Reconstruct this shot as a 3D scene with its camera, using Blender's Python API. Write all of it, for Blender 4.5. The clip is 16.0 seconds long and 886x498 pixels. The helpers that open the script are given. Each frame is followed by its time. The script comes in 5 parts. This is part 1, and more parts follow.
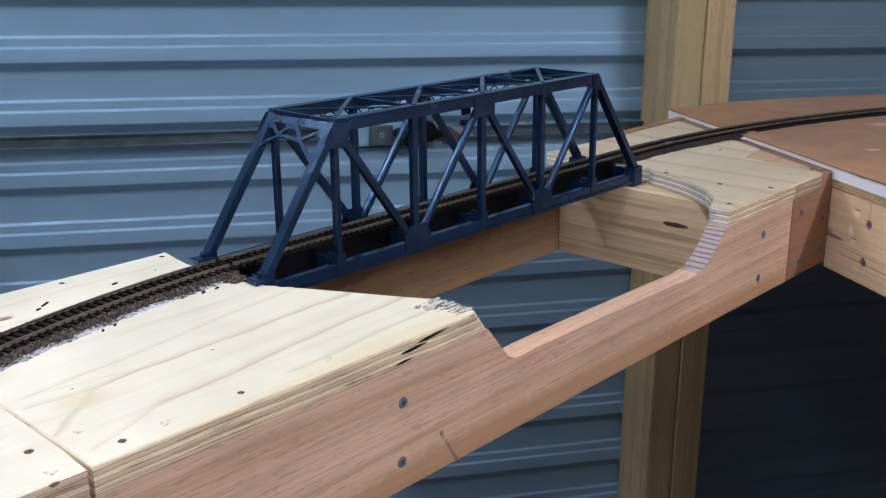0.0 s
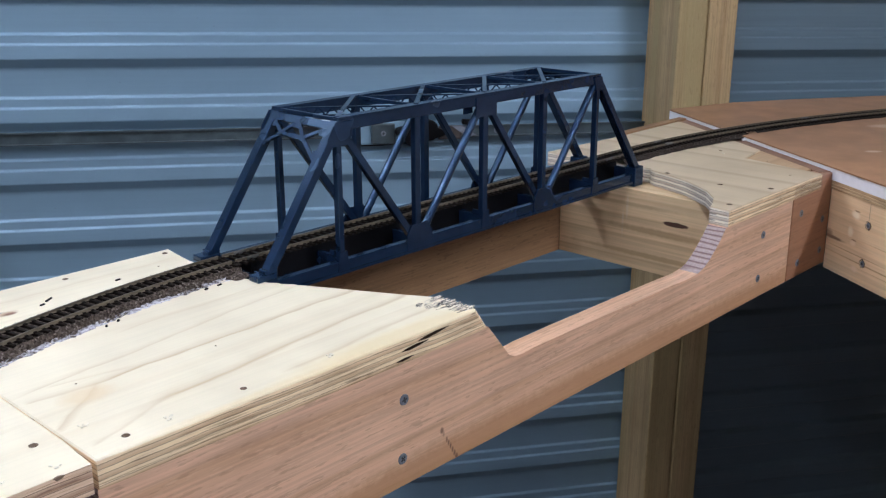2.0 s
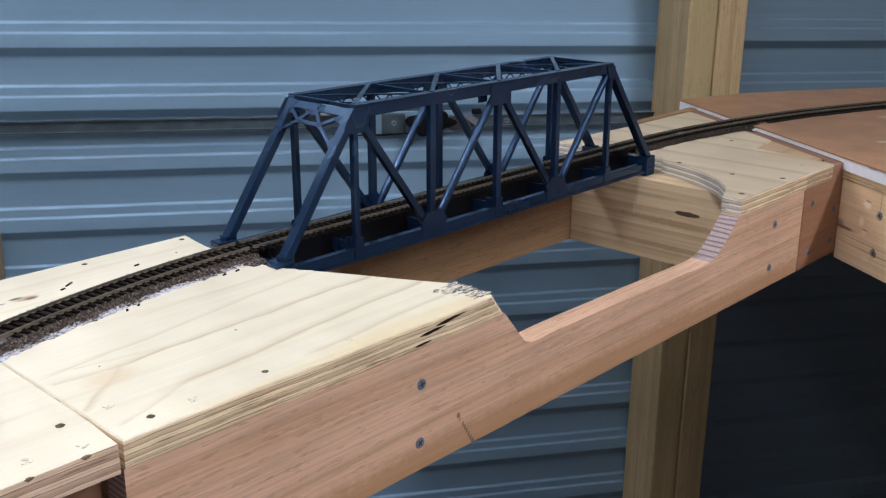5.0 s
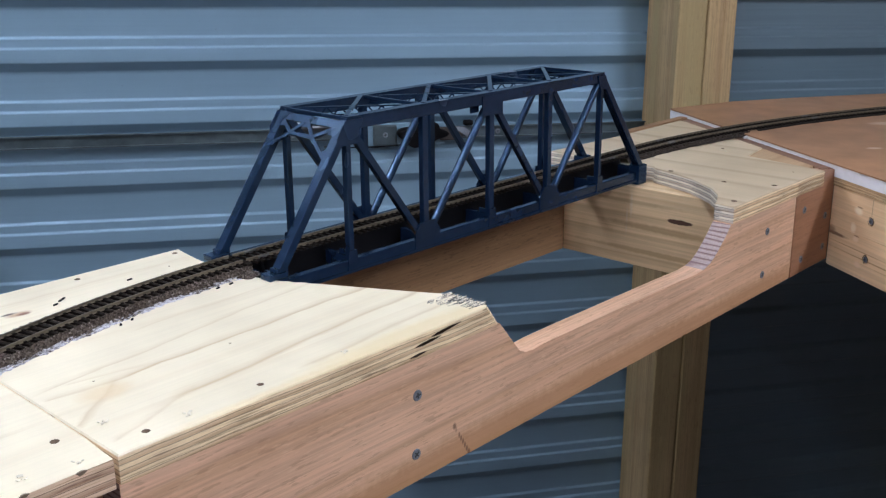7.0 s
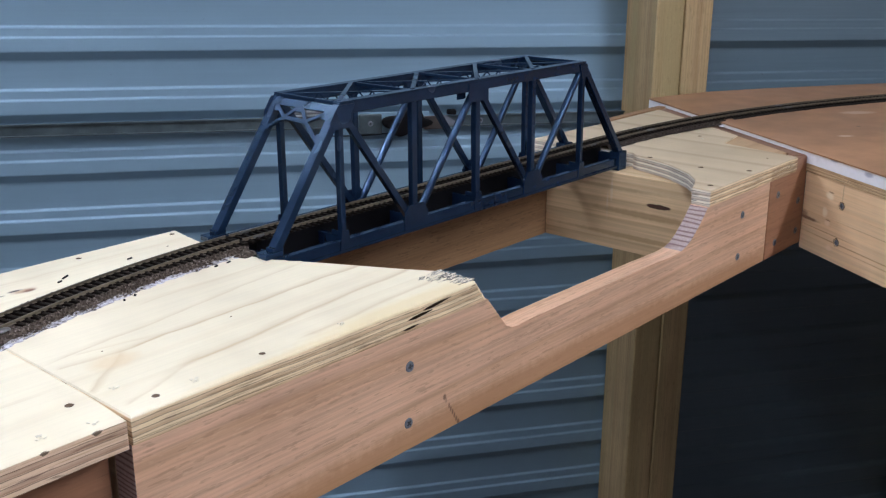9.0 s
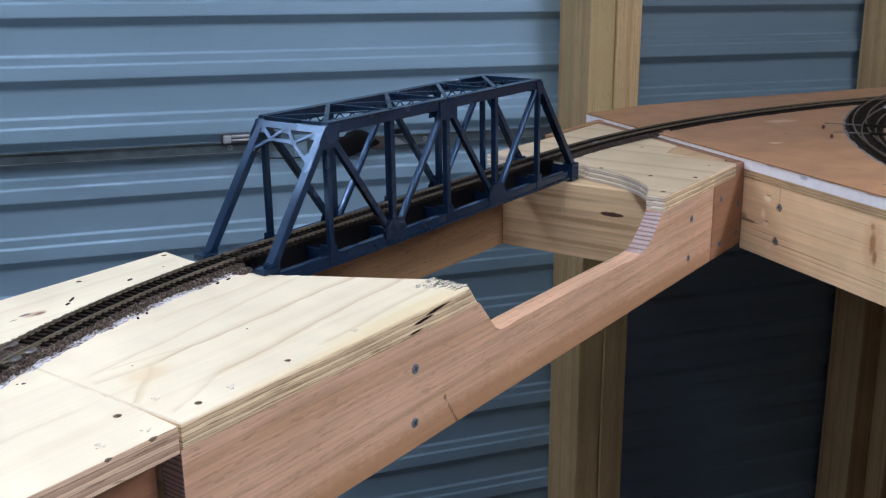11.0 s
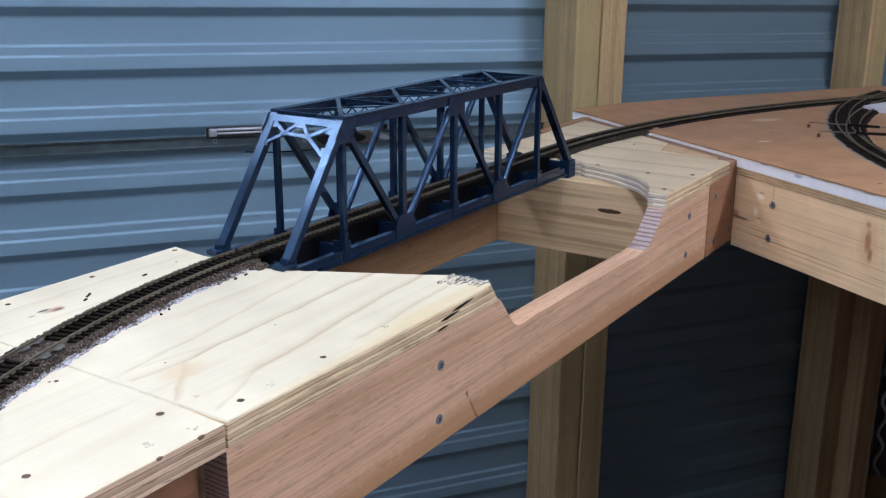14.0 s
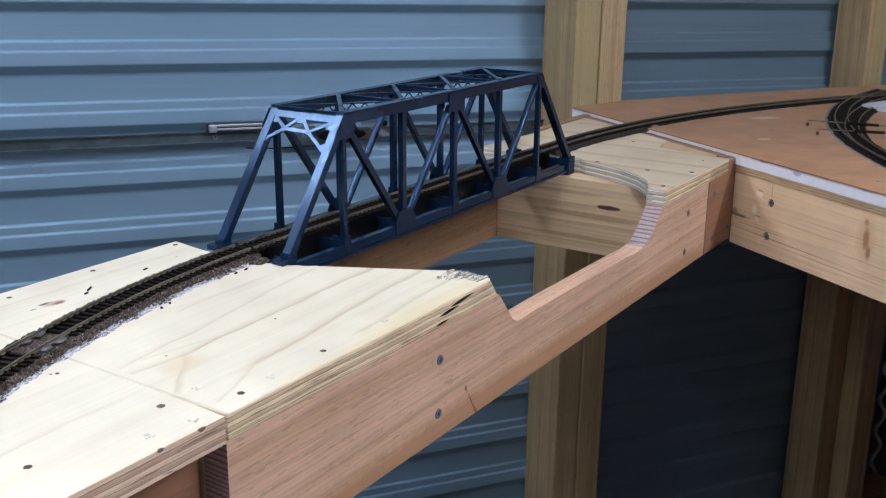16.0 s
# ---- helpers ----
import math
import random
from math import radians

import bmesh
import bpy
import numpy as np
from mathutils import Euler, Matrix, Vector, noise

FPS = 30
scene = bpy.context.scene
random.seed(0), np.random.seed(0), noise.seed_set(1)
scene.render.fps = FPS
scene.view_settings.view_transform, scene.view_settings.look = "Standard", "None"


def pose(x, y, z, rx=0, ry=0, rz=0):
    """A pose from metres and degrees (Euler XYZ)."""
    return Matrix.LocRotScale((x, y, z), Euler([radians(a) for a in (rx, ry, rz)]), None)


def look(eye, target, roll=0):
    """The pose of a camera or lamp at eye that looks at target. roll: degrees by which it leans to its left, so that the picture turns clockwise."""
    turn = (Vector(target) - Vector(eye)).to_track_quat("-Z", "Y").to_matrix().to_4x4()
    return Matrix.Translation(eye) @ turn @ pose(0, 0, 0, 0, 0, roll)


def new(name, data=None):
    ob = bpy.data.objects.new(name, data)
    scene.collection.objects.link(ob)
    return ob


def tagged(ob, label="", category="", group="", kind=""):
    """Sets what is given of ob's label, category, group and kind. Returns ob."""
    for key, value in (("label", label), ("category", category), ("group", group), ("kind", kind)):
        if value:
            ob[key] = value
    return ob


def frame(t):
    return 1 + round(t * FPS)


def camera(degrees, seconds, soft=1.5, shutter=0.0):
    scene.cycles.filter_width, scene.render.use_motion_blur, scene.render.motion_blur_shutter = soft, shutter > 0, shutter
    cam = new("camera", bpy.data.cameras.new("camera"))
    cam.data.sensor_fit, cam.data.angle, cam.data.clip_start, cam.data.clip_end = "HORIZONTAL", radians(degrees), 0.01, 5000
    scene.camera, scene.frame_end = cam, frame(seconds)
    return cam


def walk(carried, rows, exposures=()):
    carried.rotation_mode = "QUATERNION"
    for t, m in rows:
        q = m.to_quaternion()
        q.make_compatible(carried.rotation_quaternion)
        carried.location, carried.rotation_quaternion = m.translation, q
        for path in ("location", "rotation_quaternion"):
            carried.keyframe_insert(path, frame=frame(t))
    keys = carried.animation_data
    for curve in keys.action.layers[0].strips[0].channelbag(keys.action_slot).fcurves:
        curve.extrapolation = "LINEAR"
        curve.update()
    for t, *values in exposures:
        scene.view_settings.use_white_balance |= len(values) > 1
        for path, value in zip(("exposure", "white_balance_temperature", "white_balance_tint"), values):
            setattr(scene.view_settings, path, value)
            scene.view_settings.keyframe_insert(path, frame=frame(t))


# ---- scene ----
cam = camera(47.45, 16.0, soft=1.3)
PATH = [
    (0, (0.01308, 0.00170, 1.34370), (0.2834, 1.8925, 0.7506), -0.54),
    (0.5, (0.01389, 0.00275, 1.34413), (0.2788, 1.8949, 0.7529), -0.46),
    (1, (0.01230, 0.00166, 1.34426), (0.2759, 1.8944, 0.7544), -0.26),
    (1.5, (0.01200, -0.00191, 1.34361), (0.2758, 1.8916, 0.7560), -0.27),
    (2, (0.01145, -0.00239, 1.34469), (0.2815, 1.8878, 0.7494), -0.17),
    (2.5, (0.01236, -0.00422, 1.34516), (0.2814, 1.8831, 0.7404), -0.06),
    (3, (0.00514, -0.00331, 1.34256), (0.2736, 1.8803, 0.7260), 0.60),
    (3.5, (0.00324, -0.00645, 1.34335), (0.2701, 1.8806, 0.7367), 0.17),
    (4, (0.00226, -0.00952, 1.34423), (0.2661, 1.8770, 0.7346), 0.21),
    (6.5, (0.00108, -0.00353, 1.34020), (0.2659, 1.8820, 0.7281), -0.53),
    (7, (-0.00011, -0.00676, 1.34168), (0.2792, 1.8842, 0.7533), -0.55),
    (7.5, (-0.00533, -0.00797, 1.34110), (0.3057, 1.8757, 0.7452), -0.39),
    (8, (-0.00928, -0.01078, 1.34133), (0.3037, 1.8706, 0.7392), -0.44),
    (10.5, (-0.04199, -0.07571, 1.33932), (0.3273, 1.8025, 0.7597), 1.00),
    (11, (-0.08433, -0.07011, 1.34641), (0.4121, 1.7835, 0.7828), -0.94),
    (11.5, (-0.12533, -0.05522, 1.34573), (0.4474, 1.7691, 0.7594), -0.34),
    (12, (-0.13469, -0.04692, 1.34651), (0.4412, 1.7781, 0.7655), 0.13),
    (12.5, (-0.13402, -0.05285, 1.34716), (0.4597, 1.7689, 0.7739), 0.20),
    (13, (-0.13325, -0.05327, 1.34633), (0.4729, 1.7631, 0.7689), 0.29),
    (13.5, (-0.13447, -0.05449, 1.34827), (0.4548, 1.7704, 0.7802), 0.00),
    (14, (-0.13526, -0.05306, 1.34686), (0.4515, 1.7709, 0.7736), 0.10),
    (14.5, (-0.13568, -0.05239, 1.34720), (0.4553, 1.7714, 0.7777), 0.17),
    (15, (-0.13566, -0.05584, 1.34782), (0.4456, 1.7708, 0.7773), 0.04),
    (15.5, (-0.13901, -0.05820, 1.34698), (0.4351, 1.7703, 0.7751), 0.39),
    (16, (-0.13663, -0.05636, 1.34581), (0.4513, 1.7660, 0.7685), 0.33),
]
walk(cam, [(t, look(eye, target, roll)) for t, eye, target, roll in PATH],
     exposures=[(0.0, 0.0, 6500, 10), (1.5, 0.0, 6560, 10), (3.0, 0.0, 6880, 10), (6.5, 0.0, 6800, 10), (7.5, 0.0, 6620, 10), (8.0, 0.0, 6660, 10), (10.5, 0.0, 6820, 10), (11.5, 0.0, 6540, 10), (16.0, 0.0, 6460, 10)])

# ---------------------------------------------------------------- light
world = bpy.data.worlds.new("world")
scene.world = world
world.use_nodes = True
world.node_tree.nodes["Background"].inputs[0].default_value = (0.55, 0.62, 0.72, 1)
world.node_tree.nodes["Background"].inputs[1].default_value = 0.05
scene.view_settings.exposure = 0.0

# the last three are added to brighten the deck, door and front board
TUBES = [(-1.20, 0.99, 2.28, 215.0, 0.5), (1.50, -0.68, 2.42, 318.0, 1.4), (-0.30, -2.30, 2.42, 76.0, 1.2), (-1.15, 0.35, 2.30, 54.0, 0.6), (-0.25, 0.12, 2.42, 150.0, 1.0)]   # assumed fluorescent battens, all out of view: x, y, z, radiance, length
TUBE_COLOUR = (0.86, 0.93, 1.12)


# ---------------------------------------------------------------- helpers
AZ = 38.5                       # the layout's boards run at this angle to the wall
LAYOUT = pose(0, 0, 0, 0, 0, AZ)
CA, SA = math.cos(radians(AZ)), math.sin(radians(AZ))
DECK = 1.10                     # top of the plywood


def to_world(u, v):
    return (u * CA - v * SA, u * SA + v * CA)


def part(name, bm, mats, parent, label=""):
    me = bpy.data.meshes.new(name)
    bm.normal_update()
    bm.to_mesh(me)
    bm.free()
    for m in (mats if isinstance(mats, (list, tuple)) else [mats]):
        me.materials.append(m)
    ob = new(name, me)
    if parent:
        ob.parent = parent
    if label:
        ob["label"] = label
    return ob


def thing(name, label, category, m=None, group="", kind=""):
    ob = new(name)
    ob.empty_display_size = 0.05
    if m is not None:
        ob.matrix_basis = m
    return tagged(ob, label, category, group, kind)


def smooth(ob, angle=40):
    for p in ob.data.polygons:
        p.use_smooth = True
    ob.data.set_sharp_from_angle(angle=radians(angle))
    return ob


def box(bm, x0, x1, y0, y1, z0, z1, bevel=0.0, mat=0):
    g = bmesh.ops.create_cube(bm, size=1)
    vs = g["verts"]
    for w in vs:
        w.co = Vector(((x0 + x1) / 2 + w.co.x * (x1 - x0), (y0 + y1) / 2 + w.co.y * (y1 - y0), (z0 + z1) / 2 + w.co.z * (z1 - z0)))
    fs = list({fc for w in vs for fc in w.link_faces})
    for fc in fs:
        fc.material_index = mat
    if bevel > 0:
        es = list({e for w in vs for e in w.link_edges})
        bmesh.ops.bevel(bm, geom=es, offset=bevel, segments=2, affect="EDGES", profile=0.5, material=-1)
    return bm


def bar(bm, a, b, w, h, up=(0, 0, 1), ext=0.0, bevel=0.0):
    """A straight member from a to b, w wide across and h high along up."""
    a, b = Vector(a), Vector(b)
    d = (b - a).normalized()
    a, b = a - d * ext, b + d * ext
    side = d.cross(Vector(up))
    if side.length < 1e-6:
        side = d.cross(Vector((0, 1, 0)))
    side.normalize()
    top = side.cross(d).normalized()
    vs = []
    for p in (a, b):
        for s, t in ((-1, -1), (1, -1), (1, 1), (-1, 1)):
            vs.append(bm.verts.new(p + side * (s * w / 2) + top * (t * h / 2)))
    fs = [bm.faces.new(vs[i] for i in q) for q in ((3, 2, 1, 0), (4, 5, 6, 7), (0, 1, 5, 4), (1, 2, 6, 5), (2, 3, 7, 6), (3, 0, 4, 7))]
    if bevel > 0:
        bmesh.ops.bevel(bm, geom=list({e for fc in fs for e in fc.edges}), offset=bevel, segments=1, affect="EDGES", profile=0.5)
    return bm


def prism(bm, outline, z0, z1, side_mat=0, top_mat=0):
    """A flat board of the given outline (counter-clockwise), from z0 up to z1."""
    lo = [bm.verts.new((x, y, z0)) for x, y in outline]
    hi = [bm.verts.new((x, y, z1)) for x, y in outline]
    bm.faces.new(hi).material_index = top_mat
    bm.faces.new(list(reversed(lo))).material_index = top_mat
    n = len(outline)
    for i in range(n):
        bm.faces.new((lo[i], lo[(i + 1) % n], hi[(i + 1) % n], hi[i])).material_index = side_mat
    return bm


def upright(bm, outline, y0, y1):
    """A board standing on edge: outline in x and z, thickness from y0 to y1."""
    a = [bm.verts.new((x, y0, z)) for x, z in outline]
    b = [bm.verts.new((x, y1, z)) for x, z in outline]
    bm.faces.new(a)
    bm.faces.new(list(reversed(b)))
    n = len(outline)
    for i in range(n):
        bm.faces.new((a[(i + 1) % n], a[i], b[i], b[(i + 1) % n]))
    bmesh.ops.recalc_face_normals(bm, faces=bm.faces[:])
    return bm


def drilled(bm, outline, holes, z0, z1, low=None, arris=0.0009):
    """A plywood sheet with countersunk screw holes sunk into its top. Slots: 0 face, 1 edge, 2 inside of the holes."""
    def ring(pts, z):
        return [bm.verts.new((x, y, z)) for x, y in pts]

    def loop(vs):
        pairs = [(vs[i], vs[(i + 1) % len(vs)]) for i in range(len(vs))]
        return [bm.edges.get(q) or bm.edges.new(q) for q in pairs]

    # the arris is worn round: the flat top stops a little inside the outline
    n = len(outline)
    inner = []
    for i in range(n):
        a, b, c = (Vector(outline[(i + k) % n]) for k in (-1, 0, 1))
        e0, e1 = (b - a).normalized(), (c - b).normalized()
        m = Vector((-e0.y - e1.y, e0.x + e1.x))
        m = m.normalized() / max(0.5, math.sqrt(max(0.0, (1 + e0.dot(e1)) / 2))) if m.length > 1e-4 else Vector((0, 0))
        inner.append((b.x + m.x * arris, b.y + m.y * arris))
    top = ring(inner, z1)
    hi = ring(outline, z1 - arris)
    for i in range(n):
        bm.faces.new((hi[i], hi[(i + 1) % n], top[(i + 1) % n], top[i])).material_index = 0
    edges = loop(top)
    rng = random.Random(len(outline) * 7 + len(holes))
    rims = []
    for x, y, r in holes:
        ph = rng.random() * 6.28
        r *= 0.70
        pts = [(x + r * (1 + 0.10 * math.sin(3 * a + ph) * rng.random()) * math.cos(a), y + r * (1 + 0.08 * rng.uniform(-1, 1)) * math.sin(a))
               for a in [6.2832 * k / 18 for k in range(18)]]
        rim = ring(pts, z1)
        edges += loop(rim)
        rims.append((rim, x, y, r))
    g = bmesh.ops.triangle_fill(bm, use_beauty=True, use_dissolve=False, edges=edges)
    for fc in g["geom"]:
        if isinstance(fc, bmesh.types.BMFace):
            fc.material_index = 0
            if fc.normal.z < 0:
                fc.normal_flip()
    for rim, x, y, r in rims:
        mid = [bm.verts.new((x + (w.co.x - x) * 0.62, y + (w.co.y - y) * 0.62, z1 - r * 1.1)) for w in rim]
        n = len(rim)
        for i in range(n):
            bm.faces.new((rim[i], rim[(i + 1) % n], mid[(i + 1) % n], mid[i])).material_index = 2
        bm.faces.new(mid).material_index = 3
    lo = ring(low or outline, z0)
    bm.faces.new(list(reversed(lo))).material_index = 0
    n = len(outline)
    for i in range(n):
        bm.faces.new((lo[i], lo[(i + 1) % n], hi[(i + 1) % n], hi[i])).material_index = 1
    return bm


# ---------------------------------------------------------------- materials
def material(name, rough=0.5, metal=0.0):
    m = bpy.data.materials.new(name)
    m.use_nodes = True
    nt = m.node_tree
    bs = nt.nodes["Principled BSDF"]
    bs.inputs["Roughness"].default_value = rough
    bs.inputs["Metallic"].default_value = metal
    return m, nt, bs


def node(nt, kind, **props):
    n = nt.nodes.new(kind)
    for k, val in props.items():
        if k == "operation":
            n.operation = val
        elif k == "blend_type":
            n.blend_type = val
        elif k == "data_type":
            n.data_type = val
        elif k == "wave_type":
            n.wave_type = val
        elif k == "bands_direction":
            n.bands_direction = val
        elif k == "feature":
            n.feature = val
        else:
            n.inputs[k].default_value = val
    return n


def ramp(nt, fac, stops, mode="LINEAR"):
    r = nt.nodes.new("ShaderNodeValToRGB")
    r.color_ramp.interpolation = mode
    els = r.color_ramp.elements
    while len(els) < len(stops):
        els.new(0.5)
    for e, (p, c) in zip(els, stops):
        e.position, e.color = p, (*c, 1) if len(c) == 3 else c
    nt.links.new(fac, r.inputs[0])
    return r.outputs[0]


def mix(nt, fac, a, b, mode="MIX"):
    n = nt.nodes.new("ShaderNodeMix")
    n.data_type, n.blend_type = "RGBA", mode
    for sock, val in ((n.inputs[0], fac), (n.inputs[6], a), (n.inputs[7], b)):
        if hasattr(val, "links"):
            nt.links.new(val, sock)
        elif isinstance(val, tuple):
            sock.default_value = (*val, 1) if len(val) == 3 else val
        else:
            sock.default_value = val
    return n.outputs[2]


def coords(nt, scale=(1, 1, 1), rot=(0, 0, 0), per_object=0.0):
    tc = nt.nodes.new("ShaderNodeTexCoord")
    mp = nt.nodes.new("ShaderNodeMapping")
    mp.inputs["Scale"].default_value = scale
    mp.inputs["Rotation"].default_value = [radians(a) for a in rot]
    nt.links.new(tc.outputs["Object"], mp.inputs[0])
    if per_object:
        oi = nt.nodes.new("ShaderNodeObjectInfo")
        mu = node(nt, "ShaderNodeMath", operation="MULTIPLY")
        mu.inputs[1].default_value = per_object
        nt.links.new(oi.outputs["Random"], mu.inputs[0])
        nt.links.new(mu.outputs[0], mp.inputs["Location"])
    return mp.outputs[0]


def noise_tex(nt, vec, scale, detail=4.0, rough=0.55, distort=0.0):
    n = nt.nodes.new("ShaderNodeTexNoise")
    n.inputs["Scale"].default_value = scale
    n.inputs["Detail"].default_value = detail
    n.inputs["Roughness"].default_value = rough
    n.inputs["Distortion"].default_value = distort
    nt.links.new(vec, n.inputs["Vector"])
    return n.outputs["Fac"]


def bump(nt, bs, height, strength=0.2, dist=0.001):
    b = nt.nodes.new("ShaderNodeBump")
    b.inputs["Strength"].default_value = strength
    b.inputs["Distance"].default_value = dist
    nt.links.new(height, b.inputs["Height"])
    nt.links.new(b.outputs[0], bs.inputs["Normal"])


def wood(name, light, dark, along="x", ring=26.0, ring_mix=0.6, rough=0.62, pore=0.25, stain=None, warp=2.2, step=1.0, flecks=0.0):
    """Sawn timber: growth rings drawn out along the grain, fine fibre streaks, faint patches."""
    m, nt, bs = material(name, rough)
    s = {"x": (1.3, 1, 1), "y": (1, 1.3, 1), "z": (1, 1, 1.3)}[along]
    lng = {"x": (0.06, 1, 1), "y": (1, 0.06, 1), "z": (1, 1, 0.06)}[along]
    fine = {"x": (0.02, 1, 1), "y": (1, 0.02, 1), "z": (1, 1, 0.02)}[along]
    v1 = coords(nt, lng, per_object=3.0)
    warpn = noise_tex(nt, v1, 9.0, 2.0)
    mul = node(nt, "ShaderNodeMath", operation="MULTIPLY")
    mul.inputs[1].default_value = warp
    nt.links.new(warpn, mul.inputs[0])
    sep = nt.nodes.new("ShaderNodeSeparateXYZ")
    nt.links.new(v1, sep.inputs[0])
    a, b = {"x": ("Y", "Z"), "y": ("X", "Z"), "z": ("X", "Y")}[along]
    r1 = node(nt, "ShaderNodeMath", operation="MULTIPLY_ADD")
    r1.inputs[1].default_value = ring
    nt.links.new(sep.outputs[a], r1.inputs[0])
    nt.links.new(mul.outputs[0], r1.inputs[2])
    r2 = node(nt, "ShaderNodeMath", operation="MULTIPLY_ADD")
    r2.inputs[1].default_value = ring * 0.8
    nt.links.new(sep.outputs[b], r2.inputs[0])
    nt.links.new(r1.outputs[0], r2.inputs[2])
    fr = node(nt, "ShaderNodeMath", operation="FRACT")
    nt.links.new(r2.outputs[0], fr.inputs[0])
    rings = ramp(nt, fr.outputs[0], [(0.0, (0, 0, 0)), (0.62 * step, (0.25, 0.25, 0.25)), (0.9, (1, 1, 1)), (1.0, (0, 0, 0))])
    v2 = coords(nt, fine, per_object=5.0)
    fib = noise_tex(nt, v2, 420.0, 3.0, 0.6)
    v3 = coords(nt, s)
    patch = noise_tex(nt, v3, 7.0, 3.0)
    k = node(nt, "ShaderNodeMath", operation="MULTIPLY")
    k.inputs[1].default_value = ring_mix
    nt.links.new(rings, k.inputs[0])
    col = mix(nt, k.outputs[0], light, dark)
    fibr = ramp(nt, fib, [(0.36, (1 - pore,) * 3), (0.6, (1, 1, 1))])
    col = mix(nt, 1.0, col, fibr, "MULTIPLY")
    patr = ramp(nt, patch, [(0.3, (0.84, 0.82, 0.8)), (0.7, (1.06, 1.06, 1.06))])
    col = mix(nt, 1.0, col, patr, "MULTIPLY")
    if stain:
        st = noise_tex(nt, coords(nt, lng, per_object=9.0), 14.0, 2.0)
        stf = ramp(nt, st, [(0.52, (0, 0, 0)), (0.68, (0.75, 0.75, 0.75))])
        col = mix(nt, stf, col, stain)
    if flecks:
        tick = {"x": (0.15, 1, 1), "y": (1, 0.15, 1), "z": (1, 1, 0.15)}[along]
        fl = noise_tex(nt, coords(nt, tick, per_object=7.0), 430.0, 2.0)
        col = mix(nt, ramp(nt, fl, [(0.61, (0, 0, 0)), (0.65, (flecks,) * 3)]), col, tuple(0.55 * c for c in dark))
        pale = {"x": (0.22, 1, 1), "y": (1, 0.22, 1), "z": (1, 1, 0.22)}[along]
        fp = noise_tex(nt, coords(nt, pale, per_object=2.0), 520.0, 2.0)
        col = mix(nt, ramp(nt, fp, [(0.58, (0, 0, 0)), (0.70, (0.5 * flecks,) * 3)]), col, tuple(min(0.9, 1.3 * c) for c in light))
    nt.links.new(col, bs.inputs["Base Color"])
    bump(nt, bs, fib, 0.25, 0.0004)
    return m


def knots(m, items):
    """Knots, stains and other coloured patches at their places: centre, radii and colour in the board's own space."""
    nt = m.node_tree
    bs = nt.nodes["Principled BSDF"]
    col = bs.inputs["Base Color"].links[0].from_socket
    tc = nt.nodes.new("ShaderNodeTexCoord")
    wob = noise_tex(nt, tc.outputs["Object"], 160.0, 3.0)
    for c, r, colour, strength in items:
        mp = nt.nodes.new("ShaderNodeMapping")
        mp.inputs["Scale"].default_value = [1 / k for k in r]
        mp.inputs["Location"].default_value = [-a / k for a, k in zip(c, r)]
        nt.links.new(tc.outputs["Object"], mp.inputs[0])
        ln = nt.nodes.new("ShaderNodeVectorMath")
        ln.operation = "LENGTH"
        nt.links.new(mp.outputs[0], ln.inputs[0])
        ad = node(nt, "ShaderNodeMath", operation="ADD")
        nt.links.new(ln.outputs["Value"], ad.inputs[0])
        sc = node(nt, "ShaderNodeMath", operation="MULTIPLY_ADD")
        sc.inputs[1].default_value, sc.inputs[2].default_value = 0.5, -0.25
        nt.links.new(wob, sc.inputs[0])
        nt.links.new(sc.outputs[0], ad.inputs[1])
        col = mix(nt, ramp(nt, ad.outputs[0], [(0.45 if strength < 1 else 0.78, (strength,) * 3), (1.0 if strength < 1 else 0.95, (0, 0, 0))]), col, colour)
    nt.links.new(col, bs.inputs["Base Color"])
    return m


